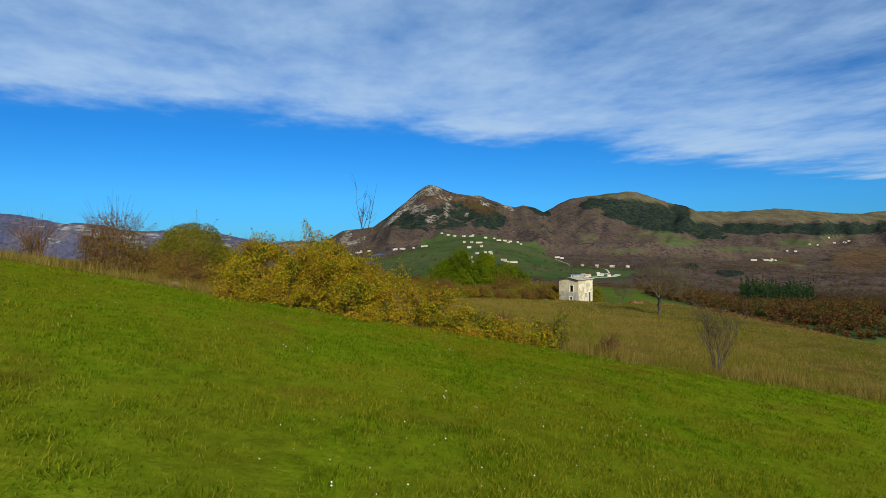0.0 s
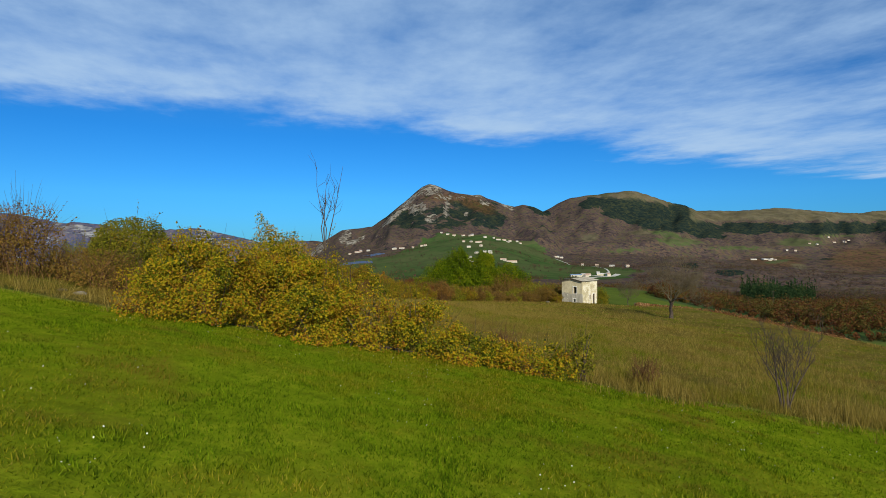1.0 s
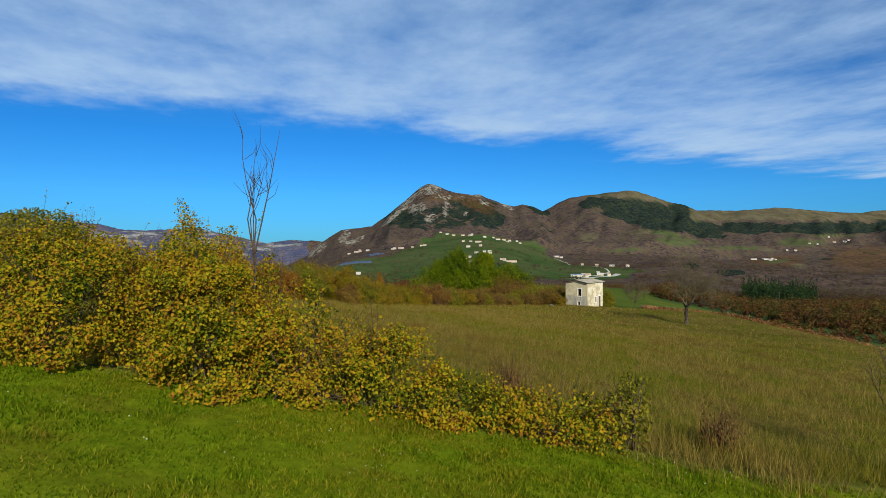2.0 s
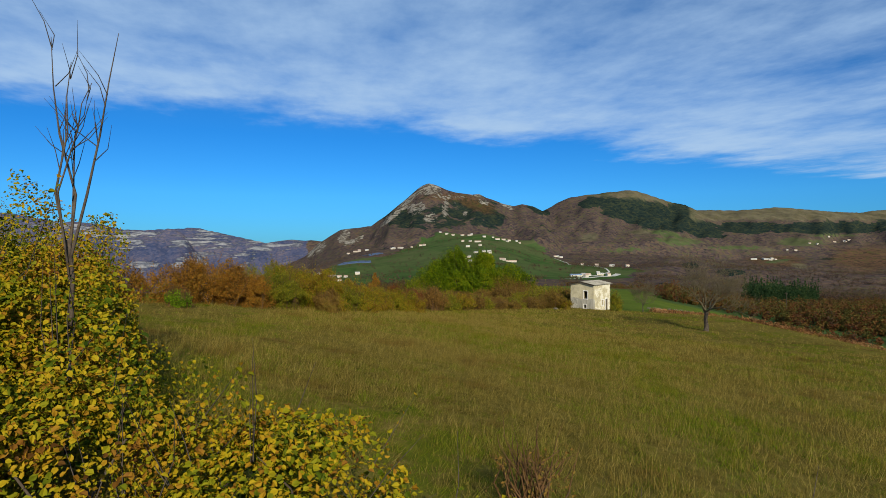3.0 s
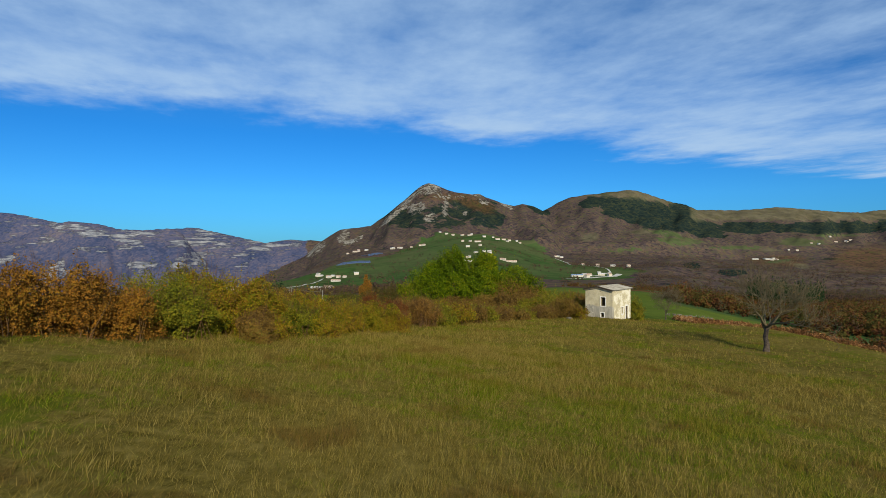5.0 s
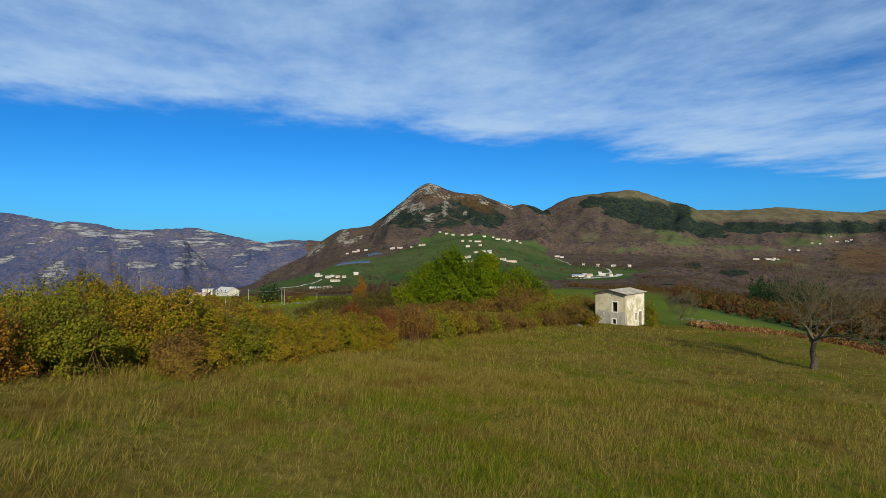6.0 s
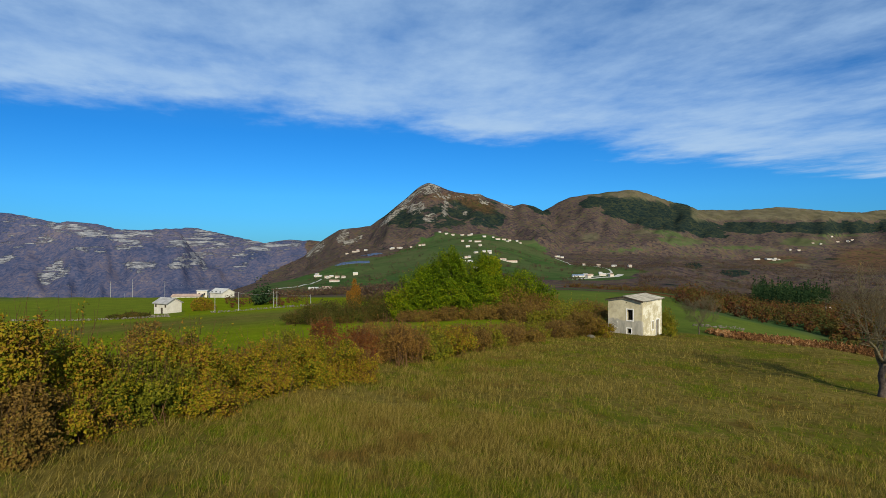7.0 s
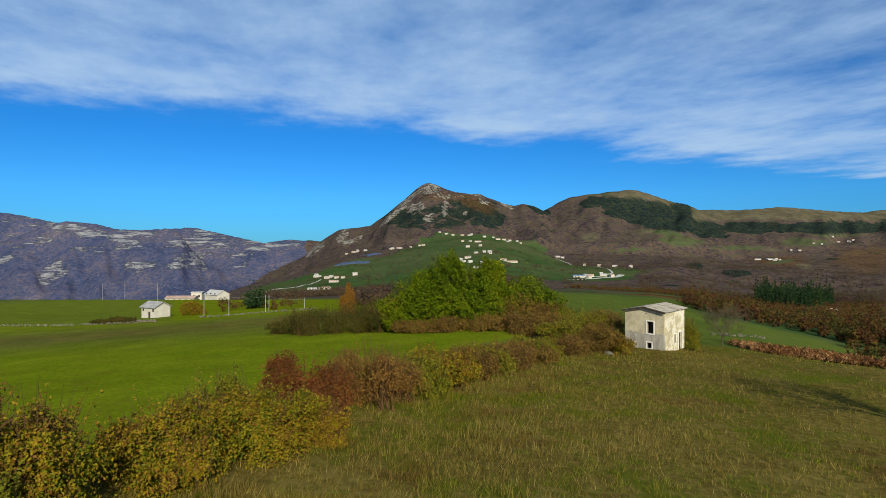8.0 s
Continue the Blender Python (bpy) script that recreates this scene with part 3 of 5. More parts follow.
def crown_points(rng, blobs, n, shell=0.14, lump=0.16, floor=None, low=-0.75, gaps=-0.42):
    """Points and outward directions over a union of lumpy mounds (x, y, z, rx, ry, rz)."""
    B = np.array(blobs, float)
    area = (B[:, 3] * B[:, 4] + B[:, 4] * B[:, 5] + B[:, 3] * B[:, 5]) ** 0.9
    P, N, have = [], [], 0
    while have < n:
        m = int((n - have) * 1.8) + 60
        k = rng.choice(len(B), m, p=area / area.sum())
        u = rng.normal(0, 1, (m, 3))
        u /= np.linalg.norm(u, axis=1, keepdims=True)
        keep = u[:, 2] > low
        k, u = k[keep], u[keep]
        c, r = B[k, :3], B[k, 3:]
        w = c + u * r
        wave = rough(w[:, 0] + 0.7 * w[:, 2], w[:, 1] - 0.6 * w[:, 2], 0.22 * r.mean(1) + 0.45, 3, 91)
        gap = rough(w[:, 0] - 0.9 * w[:, 2] + 31, w[:, 1] + 0.8 * w[:, 2], 0.55, 2, 95)
        f = 1 - np.abs(rng.normal(0, shell, len(u))) + lump * wave
        p = c + u * r * f[:, None]
        ok = gap > gaps + 0.25 * rng.normal(0, 1, len(u))
        for q in B:
            d = np.sqrt((((p - q[:3]) / q[3:]) ** 2).sum(1))
            ok &= ~((d < 0.72) & (np.abs(c - q[:3]).sum(1) > 1e-6))
        if floor is not None:
            ok &= p[:, 2] > floor(p[:, 0], p[:, 1]) + 0.03
        P.append(p[ok])
        N.append((u / r)[ok])
        have += ok.sum()
    P, N = np.concatenate(P)[:n], np.concatenate(N)[:n]
    return P, N / np.linalg.norm(N, axis=1, keepdims=True)


def shrub(name, x, y, blobs, count, leaf, mat, label, category="shrub", seed=1, group="", stems=14, bark=None, inner=0.35, stem_r=0.018, twigs=0, shell=0.14, lump=0.16, sprig=5, rounded=False, gaps=-0.42):
    """A bush: stems that fan out from the ground, and leaves over its mounds. Blobs stand on the ground, heights above it."""
    rng = np.random.default_rng(seed)
    root = thing(name, x, y, label, category, group)
    z0 = root.matrix_basis.translation.z
    local = [(bx, by, land_z(x + bx, y + by) - z0 + bz, rx, ry, rz) for bx, by, bz, rx, ry, rz in blobs]

    def floor(px, py):
        return land(px + x, py + y) - z0
    p, n = crown_points(rng, local, count, shell, lump, floor, gaps=gaps)
    p2, n2 = crown_points(rng, [(a, b, c, d * 0.74, e * 0.74, f * 0.74) for a, b, c, d, e, f in local], int(count * inner), 0.25, 0.2, floor)
    sprigs = []
    for bx, by, bz, rx, ry, rz in local:
        for i in range(sprig):
            u = rng.normal(0, 1, 3)
            u[2] = abs(u[2]) + 0.3
            u /= np.linalg.norm(u)
            a = np.array((bx, by, bz)) + u * (rx, ry, rz) * 0.85
            e = a + (u + (0, 0, 0.5)) * min(rx, rz) * rng.uniform(0.2, 0.55)
            sprigs.append((a, e))
    p3 = np.array([a + (e - a) * f for a, e in sprigs for f in np.linspace(0.05, 1.0, 12)]).reshape(-1, 3)
    p3 = p3 + rng.normal(0, leaf * 0.5, p3.shape)
    p, n = np.concatenate([p, p3]), np.concatenate([n, rng.normal(0, 0.6, p3.shape)])
    pts = np.concatenate([p, p2])
    nrm = np.concatenate([n, n2]) * 1.0 + rng.normal(0, 0.85, (len(pts), 3)) + np.array((0, 0, 0.25))
    v, f = leaf_quads(rng, pts[:len(p)], nrm[:len(p)], leaf, 0.3, 0.72, rounded)
    v2, f2 = leaf_quads(rng, pts[len(p):], nrm[len(p):], leaf, 0.3, 0.8)
    v, f = np.concatenate([v, v2]), np.concatenate([f, f2 + len(v)])
    part_mesh("foliage", mesh_of("foliage", v, f, mat), root)
    limbs = Limbs()
    for a, e in sprigs:
        limbs.limb([a, e], [0.008, 0.002], 3)
    for bx, by, bz, rx, ry, rz in local:
        ends = [(q * bx, q * by, float(floor(np.array([q * bx]), np.array([q * by]))[0]) + 0.02) for q in (0.0, 0.35, 0.7, 1.0)]
        limbs.limb(ends, [stem_r, stem_r, stem_r * 0.9, stem_r * 0.8], 4)
        for i in range(max(3, stems // len(local))):
            ang, lean = rng.uniform(0, 2 * np.pi), rng.uniform(0.1, 0.9)
            base = np.array((bx + rng.normal(0, rx * 0.25), by + rng.normal(0, ry * 0.25), 0))
            base[2] = float(floor(base[:1], base[1:2])[0]) - 0.05
            end = np.array((bx + math.cos(ang) * rx * lean, by + math.sin(ang) * ry * lean, bz + rz * rng.uniform(0.5, 0.98)))
            bend = (base + end) / 2 + np.array((0, 0, 0.15 * rz)) + rng.normal(0, 0.1, 3)
            limbs.limb([base, bend, end], [stem_r, stem_r * 0.7, stem_r * 0.3], 4)
        for i in range(twigs):
            u = rng.normal(0, 1, 3)
            u[2] = abs(u[2]) + 0.35
            u /= np.linalg.norm(u)
            a = np.array((bx, by, bz)) + u * (rx, ry, rz) * 0.7
            e = a + u * (rx, ry, rz) * rng.uniform(0.3, 0.62) + np.array((0, 0, rng.uniform(0.1, 0.5)))
            limbs.limb([a, (a + e) / 2 + rng.normal(0, 0.05, 3), e], [0.009, 0.006, 0.002], 3)
    tagged(part_mesh("branching", limbs.mesh("branching", bark or BARK), root), kind="stuff")
    return root


BARK = plain_material("bark", (0.035, 0.026, 0.020), (0.11, 0.085, 0.065), 6.0, 0.95, 0.01)
PALE_BARK = plain_material("pale_bark", (0.065, 0.053, 0.030), (0.165, 0.135, 0.080), 9.0, 0.9, 0.006)
TWIG = plain_material("red_brown_twigs", (0.068, 0.036, 0.015), (0.15, 0.082, 0.034), 3.0, 0.9)
BRAMBLE = leaf_material("bramble_leaves", [(0.0, (0.020, 0.038, 0.003)), (0.2, (0.062, 0.084, 0.005)), (0.40, (0.175, 0.164, 0.007)), (0.58, (0.315, 0.225, 0.009)), (0.74, (0.275, 0.150, 0.010)), (0.88, (0.160, 0.070, 0.010)), (1.0, (0.075, 0.034, 0.008))], patch=0.9)
GOLD = leaf_material("golden_leaves", [(0.0, (0.040, 0.062, 0.005)), (0.28, (0.120, 0.122, 0.007)), (0.52, (0.235, 0.172, 0.010)), (0.72, (0.190, 0.100, 0.014)), (0.88, (0.105, 0.056, 0.014)), (1.0, (0.060, 0.030, 0.010))])
DARK_SCRUB = leaf_material("dark_scrub_leaves", [(0.0, (0.020, 0.026, 0.006)), (0.4, (0.052, 0.056, 0.010)), (0.7, (0.085, 0.068, 0.014)), (1.0, (0.130, 0.066, 0.016))], patch=0.3)
TAWNY = leaf_material("tawny_leaves", [(0.0, (0.080, 0.044, 0.012)), (0.5, (0.180, 0.094, 0.022)), (1.0, (0.260, 0.150, 0.034))])
RED = leaf_material("red_brown_leaves", [(0.0, (0.045, 0.018, 0.008)), (0.4, (0.110, 0.036, 0.012)), (0.7, (0.165, 0.058, 0.014)), (1.0, (0.120, 0.072, 0.016))])
RUST = leaf_material("rust_leaves", [(0.0, (0.062, 0.040, 0.010)), (0.3, (0.150, 0.072, 0.012)), (0.55, (0.252, 0.108, 0.014)), (0.8, (0.200, 0.118, 0.014)), (1.0, (0.115, 0.092, 0.014))])
OLIVE = leaf_material("olive_leaves", [(0.0, (0.045, 0.057, 0.007)), (0.35, (0.108, 0.114, 0.009)), (0.65, (0.179, 0.162, 0.012)), (1.0, (0.179, 0.104, 0.016))])
GREEN = leaf_material("green_leaves", [(0.0, (0.030, 0.060, 0.004)), (0.4, (0.076, 0.131, 0.007)), (0.7, (0.141, 0.202, 0.009)), (1.0, (0.202, 0.202, 0.015))])
IVY = leaf_material("ivy_leaves", [(0.0, (0.022, 0.040, 0.001)), (0.4, (0.060, 0.100, 0.003)), (0.7, (0.115, 0.152, 0.004)), (1.0, (0.195, 0.168, 0.007))], patch=0.25)
BROWN = leaf_material("brown_scrub_leaves", [(0.0, (0.052, 0.036, 0.010)), (0.4, (0.122, 0.074, 0.018)), (0.7, (0.182, 0.106, 0.022)), (1.0, (0.138, 0.118, 0.018))], patch=0.3)


# ---- the near hedge: bramble thicket and its neighbours ----
shrub("bramble_thicket", -4.0, 23.5,
      [(-3.2, 0.3, 0.2, 2.5, 2.7, 2.25), (-0.5, 0.4, 0.2, 2.3, 2.5, 2.45), (1.6, -0.5, 0.1, 1.9, 1.5, 2.1), (3.5, -0.7, 0.0, 1.7, 1.3, 1.55),
       (5.3, -0.7, 0.0, 1.6, 1.1, 1.0), (7.1, -0.8, 0.0, 1.5, 0.9, 0.9), (-2.3, 2.7, 0.1, 1.7, 1.6, 2.3), (-0.8, 2.4, 0.1, 1.2, 1.2, 2.1), (-1.2, 3.9, 0.2, 1.1, 1.2, 2.35), (-2.7, 5.8, 0.3, 1.5, 1.6, 2.75), (-4.4, 1.2, 0.1, 1.7, 2.0, 1.9),
       (-2.4, -1.5, 0.4, 1.0, 0.9, 1.2), (0.6, -1.6, 0.3, 1.1, 0.9, 1.3), (2.6, -1.3, 0.2, 1.0, 0.8, 1.0), (-0.2, 0.2, 1.8, 1.0, 1.2, 0.85), (-3.6, 0.0, 1.6, 1.0, 1.2, 0.9)],
      106000, 0.066, BRAMBLE, "sprawling bramble thicket with yellow-green autumn leaves", "bramble", 11, stems=60, inner=0.14, twigs=9, lump=0.62, shell=0.17, rounded=True, gaps=0.08, sprig=4)
shrub("round_bush", -14.7, 33.0, [(0, 0, 1.6, 1.9, 1.9, 1.75), (-1.2, 0.3, 0.9, 1.3, 1.3, 1.4), (1.3, 0.2, 0.9, 1.3, 1.3, 1.3)], 20000, 0.085, OLIVE,
      "rounded olive and yellow bush at the meadow's edge", "bush", 12, stems=18, twigs=8)
shrub("twiggy_bush", -16.2, 27.8, [(0, 0, 1.2, 1.7, 1.5, 1.9), (-1.1, 0.2, 0.7, 1.0, 1.0, 1.2)], 3200, 0.085, BROWN,
      "half-bare brown bush with thin upright twigs", "bush", 13, stems=90, bark=TWIG, twigs=60, shell=0.35, inner=0.5)
shrub("bare_bush", -25.5, 35.0, [(0, 0, 0.8, 1.8, 1.4, 1.5)], 500, 0.08, BROWN, "low bare bush of grey twigs", "bush", 14, stems=70, bark=TWIG, twigs=60, shell=0.4)


shrub("dry_scrub", -12.6, 27.2, [(0, 0, 0.5, 1.5, 1.2, 1.1), (1.2, -0.4, 0.3, 1.0, 0.9, 0.8)], 2600, 0.075, BROWN, "low brown scrub at the meadow's edge", "scrub", 15, stems=60, bark=TWIG, twigs=30, shell=0.3)
shrub("dry_scrub", -15.2, 28.8, [(0, 0, 0.4, 1.4, 1.1, 1.0)], 1800, 0.075, BROWN, "low brown scrub at the meadow's edge", "scrub", 16, stems=50, bark=TWIG, twigs=30, shell=0.3)
shrub("young_shoot", 4.7, 22.7, [(0, 0, 0.7, 0.42, 0.4, 0.85), (-0.5, 0.1, 0.4, 0.4, 0.4, 0.6)], 900, 0.085, OLIVE, "upright leafy shoot at the end of the brambles", "shrub", 17, stems=10, twigs=5, shell=0.3)
shrub("dead_weeds", 2.6, 25.4, [(0, 0, 0.3, 0.7, 0.5, 0.65)], 260, 0.06, BROWN, "clump of dead brown weeds in the grass", "weeds", 18, stems=40, bark=TWIG, twigs=24, shell=0.4)
shrub("dead_weeds", 6.9, 23.6, [(0, 0, 0.25, 0.6, 0.5, 0.6)], 260, 0.06, BROWN, "clump of dead brown weeds in the grass", "weeds", 19, stems=40, bark=TWIG, twigs=24, shell=0.4)


def slender_tree():
    """A thin sapling of a few upright whips that rises out of the bramble."""
    rng = np.random.default_rng(21)
    root = thing("slender_sapling", -3.6, 24.8, "tall thin leafless sapling growing out of the brambles", "sapling")
    trunk = Limbs()
    trunk.limb([(0, 0, -0.1), (0.02, 0, 1.2), (0.06, 0.02, 2.4), (0.02, 0, 2.9)], [0.04, 0.034, 0.028, 0.024], 6)
    part_mesh("trunk", trunk.mesh("trunk", BARK), root)
    for tx, ty, top, r in ((-0.28, 0.1, 5.6, 0.020), (0.12, -0.1, 5.2, 0.018), (0.62, 0.1, 5.65, 0.021), (-0.05, 0.2, 4.6, 0.014), (0.45, -0.2, 4.9, 0.014)):
        whip = Limbs()
        p0 = np.array((0.03, 0, 2.6 + rng.uniform(-0.4, 0.3)))
        p1 = np.array((tx * 0.15 + rng.normal(0, 0.06), ty, 3.5))
        p2 = np.array((tx * 0.6, ty, 4.3))
        p3 = np.array((tx, ty, top))
        whip.limb([p0, p1, p2, (p2 + p3) / 2 + rng.normal(0, 0.04, 3), p3], [r, r * 0.85, r * 0.6, r * 0.4, 0.004], 5)
        stem = part_mesh("stem", whip.mesh("stem", BARK), root)
        for k in range(7):
            f = rng.uniform(0.1, 0.95)
            a = p1 + (p2 - p1) * f * 2 if f < 0.5 else p2 + (p3 - p2) * (f * 2 - 1)
            e = a + np.array((rng.normal(0, 0.25), rng.normal(0, 0.2), rng.uniform(0.35, 0.75)))
            twig = Limbs()
            twig.limb([a, (a + e) / 2 + rng.normal(0, 0.03, 3) + (0.03, 0, -0.04), e], [0.008, 0.006, 0.002], 3)
            part_mesh("twig", twig.mesh("twig", BARK), stem)


slender_tree()


def bare_shrub(x, y, height, seed, label):
    rng = np.random.default_rng(seed)
    root = thing("bare_shrub", x, y, label, "shrub")
    limbs = Limbs()
    for k in range(9):
        ang, out = k * 0.9 + rng.uniform(-0.3, 0.3), rng.uniform(0.06, 0.3)
        grow(limbs, rng, (0.12 * math.cos(ang), 0.12 * math.sin(ang), -0.05), (math.cos(ang) * out, math.sin(ang) * out, 1), height * rng.uniform(0.42, 0.62), 0.03 if k < 5 else 0.018, 3, 0.22, 4, 0.12, 0.58, None, 0.006)
    part_mesh("branching", limbs.mesh("branching", BARK), root)


bare_shrub(11.3, 23.4, 2.7, 31, "leafless shrub of brown upright stems in dry grass")


# ---- the hedge along the foot of the hill ----
def hedge_row():
    # each shrub: place, height, half width, leaves, fullness
    west_end = [(-46, 38, 3.4, 2.8, BROWN, 0.4), (-40, 39.5, 3.4, 2.8, BROWN, 0.5), (-35, 40, 3.6, 2.6, BROWN, 0.5), (-30, 40, 3.7, 2.7, BROWN, 0.6), (-22.2, 41.0, 3.6, 2.5, OLIVE, 0.9),
                (-26, 42, 3.8, 2.5, OLIVE, 0.7), (-29.5, 45.0, 4.1, 2.7, BROWN, 0.5), (-34.0, 45.5, 4.0, 2.8, BROWN, 0.5), (-25.0, 46.0, 4.1, 2.6, BROWN, 0.5), (-21.5, 47.5, 4.6, 2.5, BROWN, 0.6)]
    rusty_bend = [(-17.6, 43.0, 3.1, 1.7, OLIVE, 0.8), (-19.4, 44.5, 4.0, 2.4, BROWN, 0.7), (-16.0, 44.6, 1.3, 0.8, GOLD, 0.3), (-16.6, 46.8, 3.7, 2.0, BROWN, 0.8), (-12.4, 46.8, 0.9, 0.5, GREEN, 0.12),
                  (-19.6, 47.8, 4.2, 2.2, BROWN, 0.8), (-15.2, 49.6, 3.4, 2.0, RUST, 1.1), (-18.4, 51.5, 4.2, 2.4, BROWN, 0.6), (-13.0, 51.6, 3.2, 2.0, RUST, 1.3), (-11.0, 52.8, 2.8, 1.6, RUST, 1.1),
                  (-14.6, 54.4, 3.1, 2.0, BROWN, 0.6), (-11.8, 56.6, 3.6, 1.8, OLIVE, 0.9), (-12.5, 59.8, 3.8, 1.8, BROWN, 0.7)]
    golden_stretch = [(-9.6, 55.2, 3.3, 1.5, OLIVE, 1.0), (-6.6, 56.6, 1.8, 0.9, BROWN, 0.9), (-8.0, 57.6, 3.45, 1.5, GOLD, 1.25), (-9.8, 58.4, 3.7, 1.7, GOLD, 1.1), (-6.9, 58.8, 3.2, 1.4, GOLD, 1.1),
                      (-6.3, 60.6, 2.5, 1.25, OLIVE, 0.9), (-5.3, 62.6, 2.95, 1.5, GOLD, 1.25), (-6.9, 63.6, 2.5, 1.4, BROWN, 0.8), (-4.3, 66.0, 2.2, 1.4, GOLD, 1.1), (-2.9, 68.6, 2.3, 1.6, GOLD, 1.2),
                      (-4.6, 69.6, 2.2, 1.5, OLIVE, 0.9), (-2.5, 74.2, 2.5, 1.5, RED, 1.0)]
    brown_stretch = [(-1.5, 71.0, 1.6, 1.1, GOLD, 0.8), (-0.5, 78.2, 2.8, 2.1, TAWNY, 0.9), (1.7, 81.2, 2.2, 1.6, OLIVE, 0.9), (3.0, 84.2, 2.2, 1.7, GOLD, 0.9), (4.3, 87.6, 2.0, 1.8, BROWN, 0.9),
                     (5.4, 91.0, 1.9, 2.3, OLIVE, 0.7), (7.4, 94.2, 1.7, 2.3, BROWN, 0.6), (9.5, 97.5, 1.7, 2.3, BROWN, 0.7), (12.0, 101.5, 1.8, 2.3, OLIVE, 0.7), (15.2, 104.5, 1.9, 2.0, BROWN, 0.6),
                     (20.4, 107.2, 2.3, 1.4, GOLD, 0.8), (18.6, 108.0, 3.0, 2.4, BROWN, 1.0)]
    rows = west_end + rusty_bend + golden_stretch + brown_stretch
    words = {RED.name: "low red-brown shrub in the hedge", TAWNY.name: "tawny half-bare shrub of fine upright twigs", BROWN.name: "half-bare brown autumn shrub in the hedge", GOLD.name: "golden-leaved autumn shrub in the hedge", RUST.name: "rust-red autumn shrub in the hedge",
             GREEN.name: "still green leafy shrub in the hedge", BRAMBLE.name: "yellow-green bramble shrub in the hedge", OLIVE.name: "olive and brown autumn shrub in the hedge"}
    for i, (x, y, h, r, mat, full) in enumerate(rows):
        rng = np.random.default_rng(200 + i)
        blobs = [(0, 0, h * 0.3, r * 0.9, r * 0.9, h * 0.62)]
        for k in range(6):
            a = rng.uniform(0, 6.28)
            q = r * rng.uniform(0.35, 0.6)
            blobs.append((math.cos(a) * r * 0.8, math.sin(a) * r * 0.8, h * rng.uniform(0.1, 0.6), q, q, min(q * rng.uniform(0.8, 1.3), h * 0.4)))
        near = y < 80
        shrub("hedge_shrub", x, y, blobs, int((13500 if near else 6500) * full), 0.088 if near else 0.14, mat, words[mat.name], "shrub", 300 + i, "shrubs of the hedge",
              stems=150 if mat is TAWNY else 70 if full < 0.7 else 30, bark=TWIG, twigs=70 if mat is TAWNY else 34 if full < 0.7 else 18, shell=0.24, lump=0.68, inner=0.2, gaps=0.04)


hedge_row()


# ---- the thicket of ivy-grown trees below the hill ----
shrub("ivy_grown_trees", 6.0, 128.0,
      [(-2.4, 0, 5.0, 3.6, 4, 4.4), (3.0, 0.5, 4.6, 3.2, 3.6, 4.0), (-6.0, 0, 3.5, 3.4, 3.6, 4.0), (7.5, 0.5, 3.0, 3.8, 3.6, 3.6), (0.5, -2.5, 2.5, 6.5, 3.5, 3.4), (-2.0, 1, 7.6, 2.2, 2.2, 2.4),
       (3.8, 0, 7.2, 1.7, 1.8, 1.6), (-5.2, 0.5, 6.0, 1.8, 1.8, 1.8), (10.5, 0.5, 2.0, 3.0, 3.0, 3.0), (-9, 0, 1.6, 3.0, 3.0, 3.2)],
      56000, 0.25, IVY, "dense thicket of trees overgrown with green ivy", "thicket", 41, stems=30, stem_r=0.08, lump=0.55, inner=0.3, gaps=-0.08, shell=0.2)
for i, (x, y, h, r) in enumerate([(-15, 133, 4.3, 4), (-10, 132, 5.0, 3.8), (-6, 129, 4.0, 3.5), (0, 125, 1.9, 3.2), (5, 123, 2.0, 3.5), (14, 118, 3.0, 3.6),
                                  (19, 119, 4.4, 3.5), (13, 125, 5.4, 3.6), (16, 112, 3.0, 2.4), (24, 125, 4.2, 3.2), (-20, 137, 3.0, 3.4), (18, 127, 4.6, 3.6), (9, 121, 2.0, 3.0)]):
    dark = i in (0, 1, 2, 10)
    q = np.random.default_rng(700 + i)
    mounds = [(0, 0, h * 0.3, r * 0.8, r * 0.8, h * 0.6)]
    for k in range(6):
        a, c = q.uniform(0, 6.28), r * q.uniform(0.3, 0.55)
        mounds.append((math.cos(a) * r * 0.75, math.sin(a) * r * 0.75, h * q.uniform(0.1, 0.5), c, c, h * q.uniform(0.25, 0.5)))
    shrub("scrub_bush", x, y, mounds, 4200, 0.2, DARK_SCRUB if dark else (BROWN if i % 2 or i in (12, 4) else OLIVE), "dark green scrub bush below the hill" if dark else ("brown" if i % 2 else "olive") + " autumn scrub bush below the hill", "bush", 400 + i,
          "scrub below the hill", stems=40, bark=TWIG, stem_r=0.03, twigs=30, shell=0.28, lump=0.3)
shrub("yellow_bush", 31.6, 117.0, [(0, 0, 1.7, 1.1, 1.1, 2.1), (0.8, 0.3, 0.9, 0.9, 0.9, 1.4), (-0.6, 0, 0.8, 0.8, 0.8, 1.1)], 3000, 0.15, OLIVE, "yellowing bush beside the stone hut", "bush", 51, lump=0.5, gaps=0.0, shell=0.35, sprig=16, twigs=20)
shrub("yellow_bush", -75.0, 226.0, [(0, 0, 1.8, 3.4, 3.0, 2.6), (2.5, 0, 1.0, 2.2, 2, 1.8)], 2500, 0.45, GOLD, "bright yellow bush near the farmhouse", "bush", 52)
shrub("brown_bush", -86.0, 205.5, [(0, 0, 0.6, 3.2, 1.6, 1.2), (3.5, -0.5, 0.5, 2.4, 1.4, 1.0), (-5, 0.5, 0.4, 3.0, 1.4, 0.8)], 2600, 0.30, DARK_SCRUB, "low dark brown bush along the field wall", "bush", 54)
